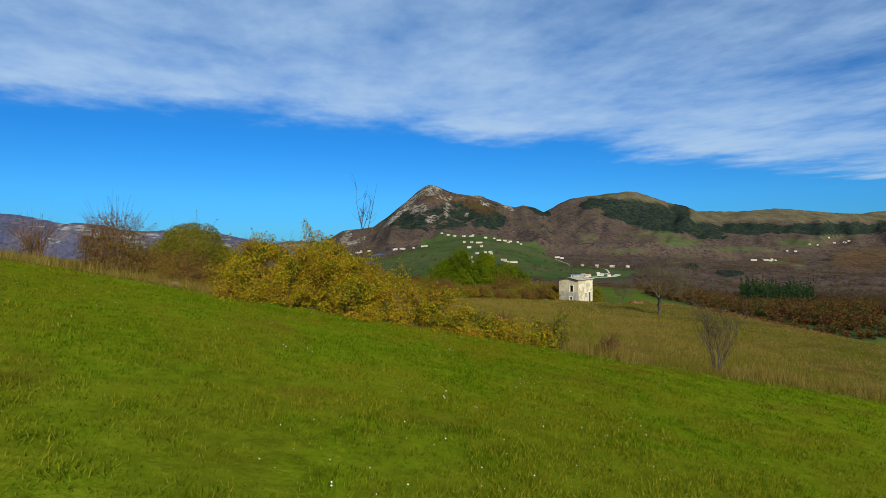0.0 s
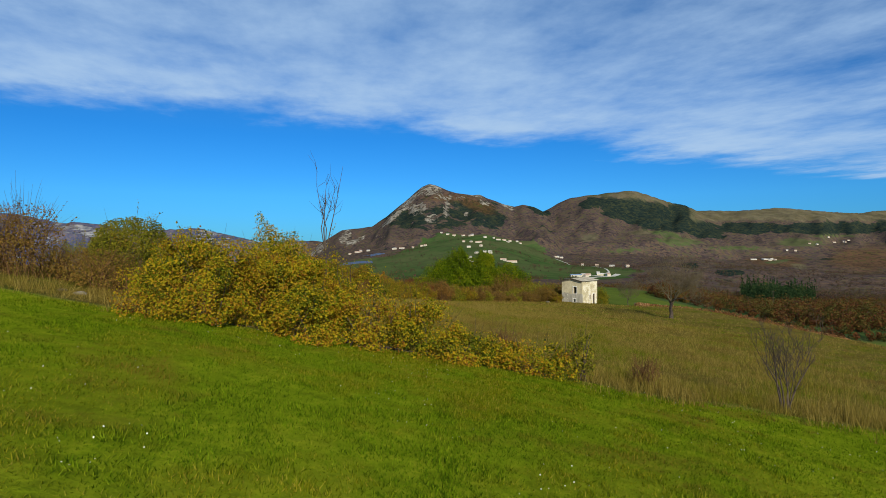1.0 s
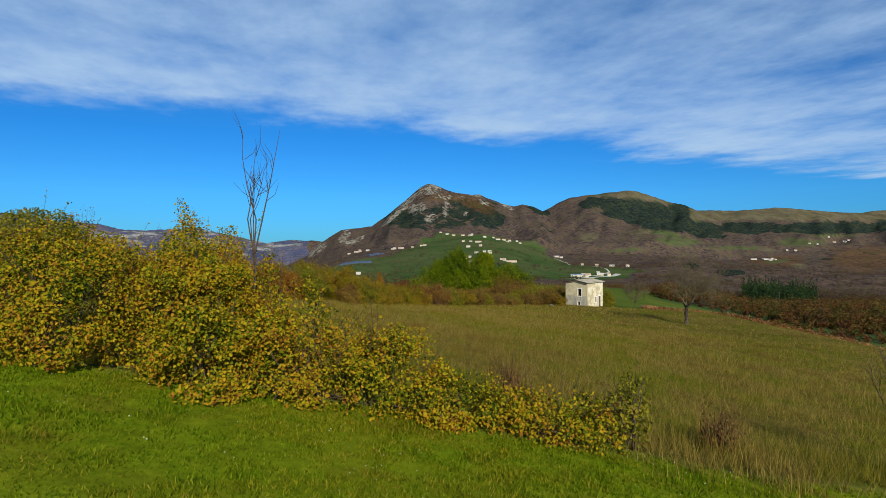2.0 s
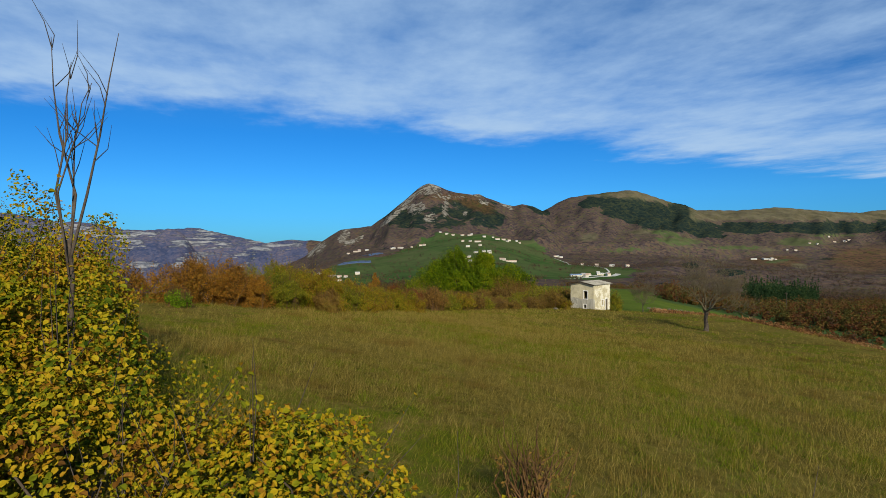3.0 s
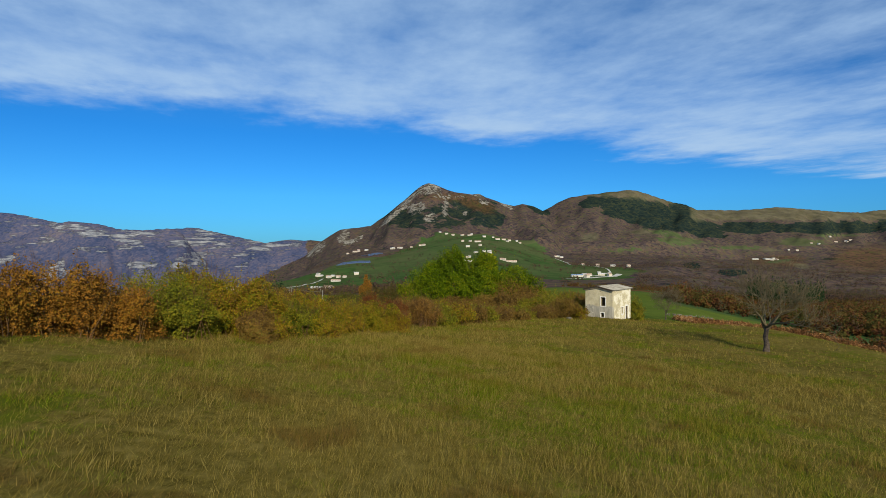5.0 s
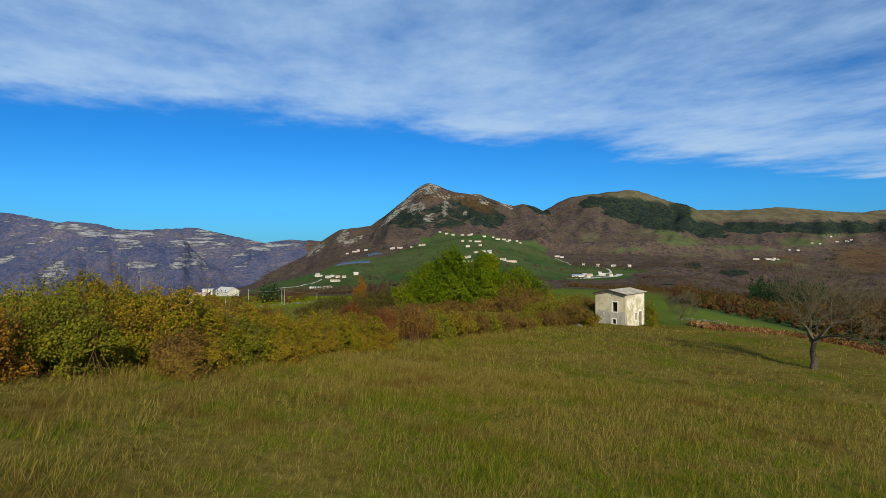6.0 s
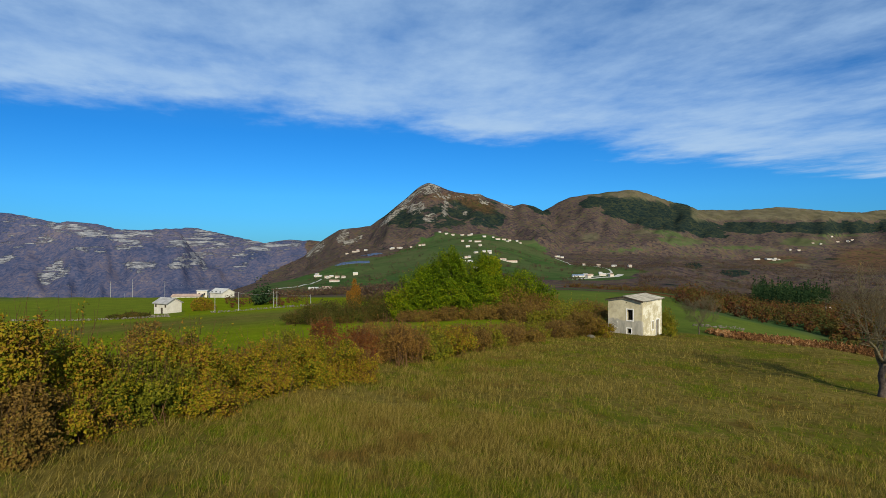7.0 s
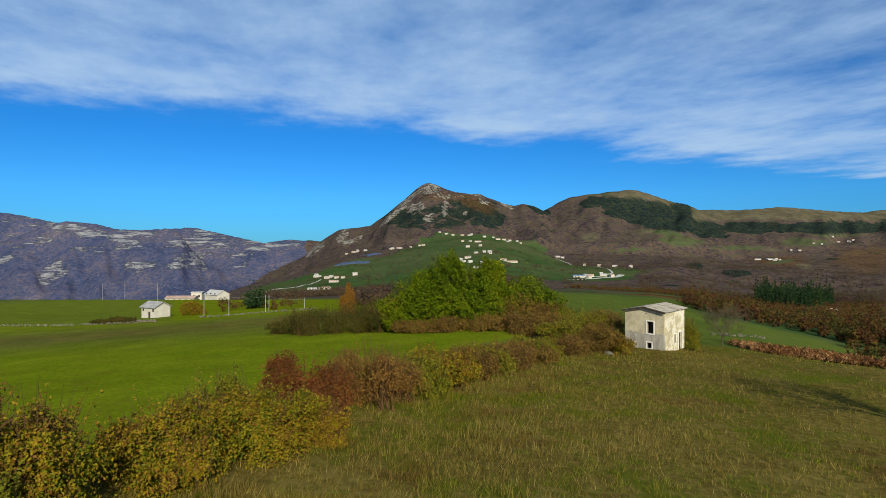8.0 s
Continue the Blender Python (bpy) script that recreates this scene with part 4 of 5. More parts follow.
shrub("orange_tree", -17.4, 172.0, [(0, 0, 2.0, 1.8, 1.8, 2.0), (0.4, 0, 4.0, 1.2, 1.2, 1.8), (-0.6, 0.2, 3.2, 1.2, 1.2, 1.6), (0.1, 0, 5.6, 0.6, 0.6, 1.4)], 2400, 0.28, RUST, "slim orange autumn tree in the field", "tree", 53, stem_r=0.08)


# ---- the bare tree on the hill ----
def bare_tree(x, y, height, seed, label, lean=(0.05, 0, 1), thick=0.17, leaves=0, spread=1.0):
    rng = np.random.default_rng(seed)
    root = thing("bare_tree", x, y, label, "tree")
    trunk, crown, tips = Limbs(), Limbs(), []
    h = height * 0.27
    pts = [np.array((0, 0, -0.1)), np.array((0.08, 0.02, h * 0.3)), np.array((-0.04, 0.05, h * 0.6)), np.array((0.10, 0.02, h))]
    trunk.limb(pts, [thick * 1.45, thick * 1.05, thick * 0.95, thick * 0.8], 9)
    part_mesh("trunk", trunk.mesh("trunk", BARK), root)
    for k in range(7):
        a = k * 0.9 + rng.uniform(-0.3, 0.3)
        tilt = rng.uniform(0.45, 1.1) * spread
        start = pts[-1] * rng.uniform(0.75, 1.0) if k else pts[-1]
        grow(crown, rng, start, (math.cos(a) * tilt + lean[0], math.sin(a) * tilt + lean[1], 0.75), height * 0.35, thick * 0.50, 4, 0.10, 4, 0.24, 0.70, tips, 0.013)
    part_mesh("branching", crown.mesh("branching", PALE_BARK), root)
    if leaves and tips:
        p = np.array(tips)[rng.integers(0, len(tips), leaves)] + rng.normal(0, 0.08, (leaves, 3))
        v, f = leaf_quads(rng, p, rng.normal(0, 1, (leaves, 3)), 0.13)
        part_mesh("leaves", mesh_of("leaves", v, f, BROWN), root)
    return root


bare_tree(30.1, 79.2, 7.8, 61, "gnarled bare fruit tree on the grassy hill", thick=0.21, leaves=260)
bare_tree(39.2, 124.5, 5.4, 62, "small bare tree beyond the stone hut", thick=0.08, spread=0.45)


# ---- the stone hut on the hill ----
def plaster_material(name, patched):
    """Old lime plaster; patched: its lower part renewed in grey render, else flaking off the pale stone."""
    m, t, b = material(name, 0.92)
    p = position(t)
    n1, n2, n3 = fbm(t, p, 0.9, 6, 0.65), fbm(t, p, 5.0, 4, 0.6), fbm(t, p, 2.2, 3, 0.5, (1, 1, 0.35))
    base = ramp(t, n1, [(0.32, (0.32, 0.275, 0.175)), (0.5, (0.47, 0.41, 0.265)), (0.7, (0.56, 0.50, 0.345))])
    streak = ramp(t, n3, [(0.4, (0.29, 0.265, 0.205)), (0.6, (0.45, 0.395, 0.275))])
    c = mix(t, grey(t, n2, 0.45, 0.75), base, streak)
    if patched:
        sep = t.nodes.new("ShaderNodeSeparateXYZ")
        links(t, (p, sep.inputs[0]))
        low = maths(t, "ADD", sep.outputs[2], maths(t, "MULTIPLY", fbm(t, p, 0.8, 4, 0.6), 1.6))
        c = mix(t, maths(t, "SUBTRACT", 1.0, grey(t, low, -7.65, -7.45)), c, ramp(t, n3, [(0.38, (0.25, 0.235, 0.195)), (0.62, (0.36, 0.335, 0.275))]))
        bare = grey(t, maths(t, "ADD", n1, maths(t, "MULTIPLY", n2, 0.35)), 0.85, 0.90)
    else:
        bare = grey(t, maths(t, "ADD", n1, maths(t, "MULTIPLY", n2, 0.6)), 0.80, 0.86)
    c = mix(t, bare, c, (0.62, 0.58, 0.46))
    links(t, (c, b.inputs["Base Color"]))
    bump(t, b, maths(t, "ADD", n2, maths(t, "MULTIPLY", bare, -0.6)), 0.7, 0.03)
    return m


PLASTER = plaster_material("flaking_lime_plaster", False)
PATCHED_PLASTER = plaster_material("patched_lime_plaster", True)
WHITE_STONE = plain_material("white_stone_surround", (0.55, 0.53, 0.48), (0.75, 0.73, 0.68), 3.0, 0.85, 0.01)
DARK_WOOD = plain_material("dark_weathered_wood", (0.03, 0.022, 0.016), (0.09, 0.07, 0.055), 5.0, 0.85, 0.008)
SHEET = plain_material("weathered_fibre_cement", (0.20, 0.18, 0.145), (0.46, 0.42, 0.34), 1.3, 0.9, 0.01)
GREY_ROOF = plain_material("grey_slab_roof", (0.22, 0.215, 0.21), (0.38, 0.37, 0.36), 0.8, 0.85, 0.02)
CREAM_WALL = plain_material("cream_limewash", (0.40, 0.36, 0.29), (0.55, 0.50, 0.42), 0.5, 0.9)
WHITE_WALL = plain_material("white_limewash", (0.42, 0.39, 0.33), (0.56, 0.53, 0.46), 0.5, 0.9)
TILE_ROOF = plain_material("clay_tile_roof", (0.30, 0.19, 0.14), (0.48, 0.36, 0.29), 0.4, 0.9)
PALE_ROOF = plain_material("pale_sheet_roof", (0.38, 0.37, 0.35), (0.54, 0.53, 0.50), 0.1, 0.6)
BLUE_ROOF = plain_material("blue_grey_roof", (0.12, 0.18, 0.30), (0.22, 0.30, 0.44), 0.1, 0.5)
DRY_STONE = plain_material("dry_limestone", (0.08, 0.07, 0.05), (0.23, 0.205, 0.155), 1.1, 0.95, 0.03)
POLE_GREY = plain_material("weathered_pole", (0.30, 0.29, 0.27), (0.46, 0.45, 0.42), 2.0, 0.85)
GLASS_DARK, _t, _b = material("window_glass", 0.08)
_b.inputs["Base Color"].default_value = (0.02, 0.022, 0.025, 1)
_b.inputs["Specular IOR Level"].default_value = 0.5


def wall_panel(length, height, thick, holes, rise=0.0):
    """An upright wall along x from 0, its outer face at y = 0, with openings (x0, x1, z0, z1) cut through; rise: height of a gable above it."""
    bm = bmesh.new()
    xs = sorted({0.0, length, *(h[0] for h in holes), *(h[1] for h in holes), *([length / 2] if rise else [])})
    zs = sorted({0.0, height, *(h[2] for h in holes), *(h[3] for h in holes)})

    def solid(i, j):
        if not (0 <= i < len(xs) - 1 and 0 <= j < len(zs) - 1):
            return False
        cx, cz = (xs[i] + xs[i + 1]) / 2, (zs[j] + zs[j + 1]) / 2
        return not any(h[0] < cx < h[1] and h[2] < cz < h[3] for h in holes)

    def top(x, z):
        return z + (rise * (1 - abs(2 * x / length - 1)) if rise and z == height else 0.0)

    def quad(*co):
        bm.faces.new([bm.verts.new(c) for c in co])
    for i in range(len(xs) - 1):
        for j in range(len(zs) - 1):
            if not solid(i, j):
                continue
            a, b, c, d = xs[i], xs[i + 1], zs[j], zs[j + 1]
            quad((a, 0, c), (b, 0, c), (b, 0, top(b, d)), (a, 0, top(a, d)))
            quad((b, thick, c), (a, thick, c), (a, thick, top(a, d)), (b, thick, top(b, d)))
            if not solid(i - 1, j):
                quad((a, thick, c), (a, 0, c), (a, 0, top(a, d)), (a, thick, top(a, d)))
            if not solid(i + 1, j):
                quad((b, 0, c), (b, thick, c), (b, thick, top(b, d)), (b, 0, top(b, d)))
            if not solid(i, j - 1):
                quad((a, thick, c), (b, thick, c), (b, 0, c), (a, 0, c))
            if not solid(i, j + 1):
                quad((a, 0, top(a, d)), (b, 0, top(b, d)), (b, thick, top(b, d)), (a, thick, top(a, d)))
    bmesh.ops.remove_doubles(bm, verts=bm.verts, dist=1e-4)
    return bm


def surround(w, h, band, proud, sill=True):
    """A stone frame round an opening w by h, its lower left inner corner at the origin."""
    bm = bmesh.new()
    box(bm, -band, 0, -proud, 0.06, -band if sill else 0, h + band, 0.012)
    box(bm, w, w + band, -proud, 0.06, -band if sill else 0, h + band, 0.012)
    box(bm, 0.002, w - 0.002, -proud, 0.06, h, h + band, 0.012)
    if sill:
        box(bm, 0.002, w - 0.002, -proud - 0.03, 0.06, -band, 0, 0.012)
    return bm


def stone_hut():
    L, W, H, T, rise = 5.85, 4.25, 4.45, 0.42, 0.42
    hut = thing("stone_hut", 23.0, 113.3, "small abandoned stone hut with flaking plaster on the hill", "hut", turn=-43.0, z=-10.35)
    gable = part("gable_wall", wall_panel(W, H, T, [(2.45, 3.15, 2.1, 3.35), (2.45, 2.95, 0.5, 1.1), (2.25, 2.4, 4.1, 4.25)], rise), PATCHED_PLASTER, hut)
    back = part("gable_wall", wall_panel(W, H, T, [], rise), PLASTER, hut)
    back.matrix_basis = pose(W, L, 0, 0, 0, 180)
    side = part("side_wall", wall_panel(L - 2 * T, H, T, [(2.35, 3.0, 0.85, 1.8), (3.75, 4.6, -0.0, 1.9)]), PLASTER, hut)
    side.matrix_basis = pose(W, T, 0, 0, 0, 90)
    far = part("side_wall", wall_panel(L - 2 * T, H, T, []), PLASTER, hut)
    far.matrix_basis = pose(0, L - T, 0, 0, 0, -90)
    for owner, w, h, x, z in ((gable, 0.7, 1.25, 2.45, 2.1), (gable, 0.5, 0.6, 2.45, 0.5), (side, 0.65, 0.95, 2.35, 0.85)):
        win = part("window", surround(w, h, 0.13, 0.03), WHITE_STONE, owner, "white stone window surround")
        win.matrix_basis = pose(x, 0, z)
    door = part("door_frame", surround(0.85, 1.9, 0.13, 0.03, False), WHITE_STONE, side, "white stone door surround")
    door.matrix_basis = pose(3.75, 0, 0)
    bm = bmesh.new()
    for k in range(4):
        box(bm, 0.01 + k * 0.21, 0.2 + k * 0.21, 0.16, 0.2, 0.02, 1.88, 0.006)
    leaf = part("door", bm, DARK_WOOD, side, "dark plank door")
    leaf.matrix_basis = pose(3.75, 0, 0)
    bm = bmesh.new()
    box(bm, 0, 0.05, 0.2, 0.26, 0, 1.25)
    box(bm, 0.65, 0.7, 0.2, 0.26, 0, 1.25)
    box(bm, 0.052, 0.648, 0.2, 0.26, 1.2, 1.25)
    box(bm, 0.052, 0.648, 0.2, 0.26, 0.0, 0.05)
    box(bm, 0.33, 0.37, 0.2, 0.26, 0.052, 1.198)
    sash = part("window_sash", bm, DARK_WOOD, gable, "dark broken window sash")
    sash.matrix_basis = pose(2.45, 0, 2.1)
    bm = bmesh.new()
    box(bm, T, W - T, T, L - T, 0.0, 0.06)
    part("floor_slab", bm, DARK_WOOD, hut)
    # roof: ribbed sheets on two shallow slopes, edges lifted unevenly
    rng = random.Random(5)
    half, over = W / 2, 0.28
    slope = math.atan2(rise, half)
    run = math.hypot(half + over, (half + over) * rise / half)
    n = 7
    for side_sign in (1, -1):
        for k in range(n):
            bm = bmesh.new()
            w = (L + 2 * over) / n
            cols = 13
            rows = []
            for layer in (0.0, -0.02):
                for u in (0.0, run):
                    rows.append([bm.verts.new((u, -over + k * w + w * 1.03 * c / (cols - 1), layer + 0.022 * math.cos(c * math.pi))) for c in range(cols)])
            for a, b, flip in ((rows[0], rows[1], False), (rows[2], rows[3], True), (rows[0], rows[2], True), (rows[1], rows[3], False)):
                for c in range(cols - 1):
                    f = [a[c], b[c], b[c + 1], a[c + 1]]
                    bm.faces.new(f[::-1] if flip else f)
            bmesh.ops.recalc_face_normals(bm, faces=bm.faces)
            sheet = part("roof_sheet", bm, SHEET, hut)
            lift = H + rise + 0.05 + rng.uniform(0, 0.03)
            m = Matrix.Translation((half + 0.015 * side_sign, 0, lift)) @ Matrix.Rotation(slope + rng.uniform(-0.01, 0.008), 4, "Y")
            if side_sign < 0:
                m = Matrix.Translation((half - 0.015, L, lift)) @ Matrix.Rotation(math.pi, 4, "Z") @ Matrix.Rotation(slope + rng.uniform(-0.01, 0.008), 4, "Y")
            sheet.matrix_basis = m
    bm = bmesh.new()
    box(bm, half - 0.12, half + 0.12, -over, L + over, H + rise + 0.06, H + rise + 0.12, 0.03)
    part("ridge_cap", bm, SHEET, hut)
    for y0 in (-over + 0.02, L + over - 0.08):
        bm = bmesh.new()
        for sgn in (1, -1):
            r = bmesh.ops.create_cube(bm, size=1.0)["verts"]
            for v in r:
                v.co = Vector((v.co.x * (run - 0.04), v.co.y * 0.05, v.co.z * 0.12))
            bmesh.ops.transform(bm, matrix=Matrix.Translation((half + sgn * (half + over) / 2, y0, H + rise - 0.06 - (half + over) / 2 * rise / half)) @ Matrix.Rotation(sgn * slope, 4, "Y"), verts=r)
        part("barge_board", bm, DARK_WOOD, hut, "dark weathered barge board")


stone_hut()


# ---- farm, village and roads ----
def house(name, x, y, length, depth, eaves, rise, turn, wall_mat, roof_mat, label, group="", windows=0, z=None):
    """A gabled house: walls, two roof slabs with eaves, and windows and a door on its long front where they can be told apart."""
    root = thing(name, x, y, label, "house" if "barn" not in name else "barn", group, turn, z)
    bm = bmesh.new()
    l, d = length / 2, depth / 2
    pts = [(-d, -0.8), (d, -0.8), (d, eaves), (0, eaves + rise), (-d, eaves)]
    a = [bm.verts.new((-l, p, h)) for p, h in pts]
    b = [bm.verts.new((l, p, h)) for p, h in pts]
    bm.faces.new(a[::-1])
    bm.faces.new(b)
    for i in range(5):
        bm.faces.new((a[i], a[(i + 1) % 5], b[(i + 1) % 5], b[i]))
    bmesh.ops.recalc_face_normals(bm, faces=bm.faces)
    wall = part("wall", bm, wall_mat, root)
    for sgn in (1, -1):
        bm = bmesh.new()
        over, tk = 0.45, 0.18
        dz = rise / d
        top = eaves + rise + 0.03
        q = [(sgn * 0.0, top), (sgn * (d + over), top - (d + over) * dz), (sgn * (d + over), top - (d + over) * dz + tk), (sgn * 0.0, top + tk)]
        a = [bm.verts.new((-l - over, p, h)) for p, h in q]
        b = [bm.verts.new((l + over, p, h)) for p, h in q]
        bm.faces.new(a)
        bm.faces.new(b[::-1])
        for i in range(4):
            bm.faces.new((a[i], b[i], b[(i + 1) % 4], a[(i + 1) % 4]))
        bmesh.ops.recalc_face_normals(bm, faces=bm.faces)
        part("roof_slope", bm, roof_mat, root)
    for k in range(windows):
        bm = bmesh.new()
        cx = -l + length * (k + 0.5) / windows
        h0 = 1.0 if eaves < 4 else 3.6
        box(bm, cx - 0.5, cx + 0.5, -d - 0.05, -d + 0.1, h0, h0 + 1.3, 0.02)
        part("window", bm, GLASS_DARK, wall, "dark window")
        if eaves >= 5:
            bm = bmesh.new()
            box(bm, cx - 0.5, cx + 0.5, -d - 0.05, -d + 0.1, 0.9, 2.3, 0.02)
            part("window", bm, GLASS_DARK, wall, "dark window")
    return root


def bearing(s, depth):
    """The place at that bearing (thousandths) and range."""
    return END[0] + s / 1000 * depth, END[1] + depth


farm = house("farmhouse", -84.6, 223.5, 6.2, 5.2, 3.3, 1.4, -28, WHITE_WALL, GREY_ROOF, "small white farmhouse with a grey slab roof in the field")
bm = bmesh.new()
box(bm, 0.2, 1.1, -2.66, -2.5, 0.0, 1.9, 0.02)
part("door", bm, DARK_WOOD, farm, "dark door")
for px in (-2.2, 2.4):
    bm = bmesh.new()
    box(bm, px - 0.35, px + 0.35, -2.66, -2.5, 2.0, 2.8, 0.02)
    part("window", bm, DARK_WOOD, farm, "dark shuttered window")
fx, fy = bearing(-462, 330)
house("farm_barn", fx, fy, 16, 7, 3.0, 1.0, 6, WHITE_WALL, TILE_ROOF, "long low white barn behind the field", windows=5)
fx, fy = bearing(-434, 338)
house("farm_dwelling", fx, fy, 6, 5, 6.2, 0.3, 6, WHITE_WALL, PALE_ROOF, "white two-storey flat-roofed house behind the field", windows=2)
fx, fy = bearing(-400, 325)
house("farm_dwelling", fx, fy, 12, 8, 4.0, 2.2, -35, WHITE_WALL, PALE_ROOF, "white farm dwelling with a pale roof", windows=3)

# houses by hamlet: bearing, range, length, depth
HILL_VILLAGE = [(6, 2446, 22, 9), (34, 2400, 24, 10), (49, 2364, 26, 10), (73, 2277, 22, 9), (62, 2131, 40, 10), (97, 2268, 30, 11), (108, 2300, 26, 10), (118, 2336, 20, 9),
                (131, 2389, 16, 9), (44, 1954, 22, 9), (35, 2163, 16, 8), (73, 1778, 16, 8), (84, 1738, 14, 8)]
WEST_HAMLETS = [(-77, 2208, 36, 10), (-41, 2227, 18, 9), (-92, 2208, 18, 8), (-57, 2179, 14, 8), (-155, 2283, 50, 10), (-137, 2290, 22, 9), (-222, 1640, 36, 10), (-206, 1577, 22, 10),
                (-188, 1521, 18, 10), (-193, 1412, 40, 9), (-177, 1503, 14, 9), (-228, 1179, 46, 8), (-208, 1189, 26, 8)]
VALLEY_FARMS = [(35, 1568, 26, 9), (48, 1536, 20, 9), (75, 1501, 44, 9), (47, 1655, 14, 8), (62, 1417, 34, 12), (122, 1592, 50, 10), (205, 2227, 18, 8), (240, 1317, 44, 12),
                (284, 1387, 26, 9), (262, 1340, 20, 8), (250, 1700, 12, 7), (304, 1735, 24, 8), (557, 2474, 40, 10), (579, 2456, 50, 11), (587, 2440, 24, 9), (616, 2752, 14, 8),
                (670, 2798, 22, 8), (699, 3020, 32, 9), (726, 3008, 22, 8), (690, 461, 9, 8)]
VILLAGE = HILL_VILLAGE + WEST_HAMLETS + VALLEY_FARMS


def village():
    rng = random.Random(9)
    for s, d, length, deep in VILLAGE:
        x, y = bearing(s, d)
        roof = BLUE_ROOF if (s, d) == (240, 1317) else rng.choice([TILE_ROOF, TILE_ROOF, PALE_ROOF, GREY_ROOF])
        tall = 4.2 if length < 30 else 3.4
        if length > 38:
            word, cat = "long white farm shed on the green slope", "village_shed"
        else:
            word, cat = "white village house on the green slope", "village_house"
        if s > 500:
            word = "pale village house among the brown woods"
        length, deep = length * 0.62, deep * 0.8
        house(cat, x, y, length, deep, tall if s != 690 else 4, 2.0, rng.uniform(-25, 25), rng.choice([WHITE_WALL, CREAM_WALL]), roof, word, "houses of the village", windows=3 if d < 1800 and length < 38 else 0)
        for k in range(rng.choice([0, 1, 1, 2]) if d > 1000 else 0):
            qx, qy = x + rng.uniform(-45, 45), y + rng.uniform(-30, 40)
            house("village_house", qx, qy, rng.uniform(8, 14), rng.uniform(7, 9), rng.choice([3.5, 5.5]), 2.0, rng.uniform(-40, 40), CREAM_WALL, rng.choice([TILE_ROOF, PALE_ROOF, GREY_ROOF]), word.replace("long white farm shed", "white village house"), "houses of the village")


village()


def pole(name, x, y, height, thick, label, mat=None, arm=True, group="power poles"):
    root = thing(name, x, y, label, "pole", group)
    limbs = Limbs()
    limbs.limb([(0, 0, -0.3), (0, 0, height * 0.5), (0, 0, height)], [thick, thick * 0.85, thick * 0.6], 8)
    part_mesh("shaft", limbs.mesh("shaft", mat or POLE_GREY), root)
    if arm:
        bm = bmesh.new()
        box(bm, -0.7, 0.7, -0.06, 0.06, height - 0.5, height - 0.38, 0.01)
        part("crossarm", bm, DARK_WOOD, root)
    return root


def ribbon(name, line, width, mat, label, category, lift=0.6):
    """A narrow strip laid over the land along bearings and ranges."""
    pts = []
    for (s0, d0), (s1, d1) in zip(line[:-1], line[1:]):
        for k in range(12):
            f = k / 12
            pts.append(bearing(s0 + (s1 - s0) * f, d0 + (d1 - d0) * f))
    pts = np.array(pts)
    d = np.gradient(pts, axis=0)
    side = np.stack([-d[:, 1], d[:, 0]], 1) / np.linalg.norm(d, axis=1, keepdims=True) * width / 2
    a, b = pts + side, pts - side
    v = np.concatenate([np.column_stack([q, land(q[:, 0], q[:, 1]) + h]) for h in (lift, -2.0) for q in (a, b)])
    n, i = len(pts), np.arange(len(pts) - 1)
    f = np.concatenate([np.stack([i + p, i + 1 + p, i + 1 + q, i + q], 1) for p, q in ((0, n), (n, 3 * n), (3 * n, 2 * n), (2 * n, 0))])
    tagged(new(name, mesh_of(name, v, f, mat)), label, category, kind="structure")


ROAD = plain_material("pale_gravel_road", (0.34, 0.33, 0.29), (0.50, 0.48, 0.43), 0.05, 0.95)
NETTING = plain_material("blue_crop_netting", (0.045, 0.075, 0.14), (0.075, 0.11, 0.19), 0.05, 0.8)
ribbon("road", [(-330, 1130), (-290, 1200), (-262, 1270), (-232, 1400), (-215, 1560)], 5.0, ROAD, "pale road winding up the green slope", "road")
ribbon("road", [(200, 2150), (222, 2050), (250, 1760), (290, 1600), (300, 1450), (262, 1330)], 5.0, ROAD, "pale road winding up the green slope", "road")
ribbon("road", [(225, 1180), (250, 1240), (300, 1330), (318, 1420)], 14.0, ROAD, "pale yard before the valley sheds", "road")
ribbon("crop_netting", [(-186, 1890), (-160, 1880), (-128, 1890)], 60.0, NETTING, "field under blue crop netting", "netting", 2.2)
ribbon("crop_netting", [(-140, 2060), (-125, 2090), (-112, 2110)], 40.0, NETTING, "field under blue crop netting", "netting", 2.2)

POLES = [(-603, 300, 8.5), (-563, 300, 10), (-505, 290, 9.0), (-577, 330, 6), (-423, 158, 5.0), (-379, 158, 5.6), (-314, 160, 5.0), (-308, 163, 5.0), (-245, 170, 3.2)]
for s, d, h in POLES:
    px, py = bearing(s, d)
    pole("power_pole", px, py, h, 0.08, "pale grey power pole standing in the field", arm=h > 7)
for s, d, h in ((700, 205, 9.0), (640, 215, 6.0)):
    px, py = bearing(s, d)
    pole("power_pole", px, py, h, 0.14, "dark wooden power pole before the woods", DARK_WOOD)


def wires(name, ends, sag, label):
    """Slack cables from pole to pole."""
    limbs = Limbs()
    for (ax, ay, az), (bx, by, bz) in zip(ends[:-1], ends[1:]):
        f = np.linspace(0, 1, 9)[:, None]
        pts = np.array([[ax, ay, az]]) * (1 - f) + np.array([[bx, by, bz]]) * f
        pts[:, 2] -= 4 * sag * (f * (1 - f))[:, 0]
        limbs.limb(pts, [0.014] * 9, 3)
    tagged(new(name, limbs.mesh(name, POLE_GREY)), label, "cable")


def top_of(s, d, h):
    x, y = bearing(s, d)
    return (x, y, land_z(x, y) + h - 0.3)


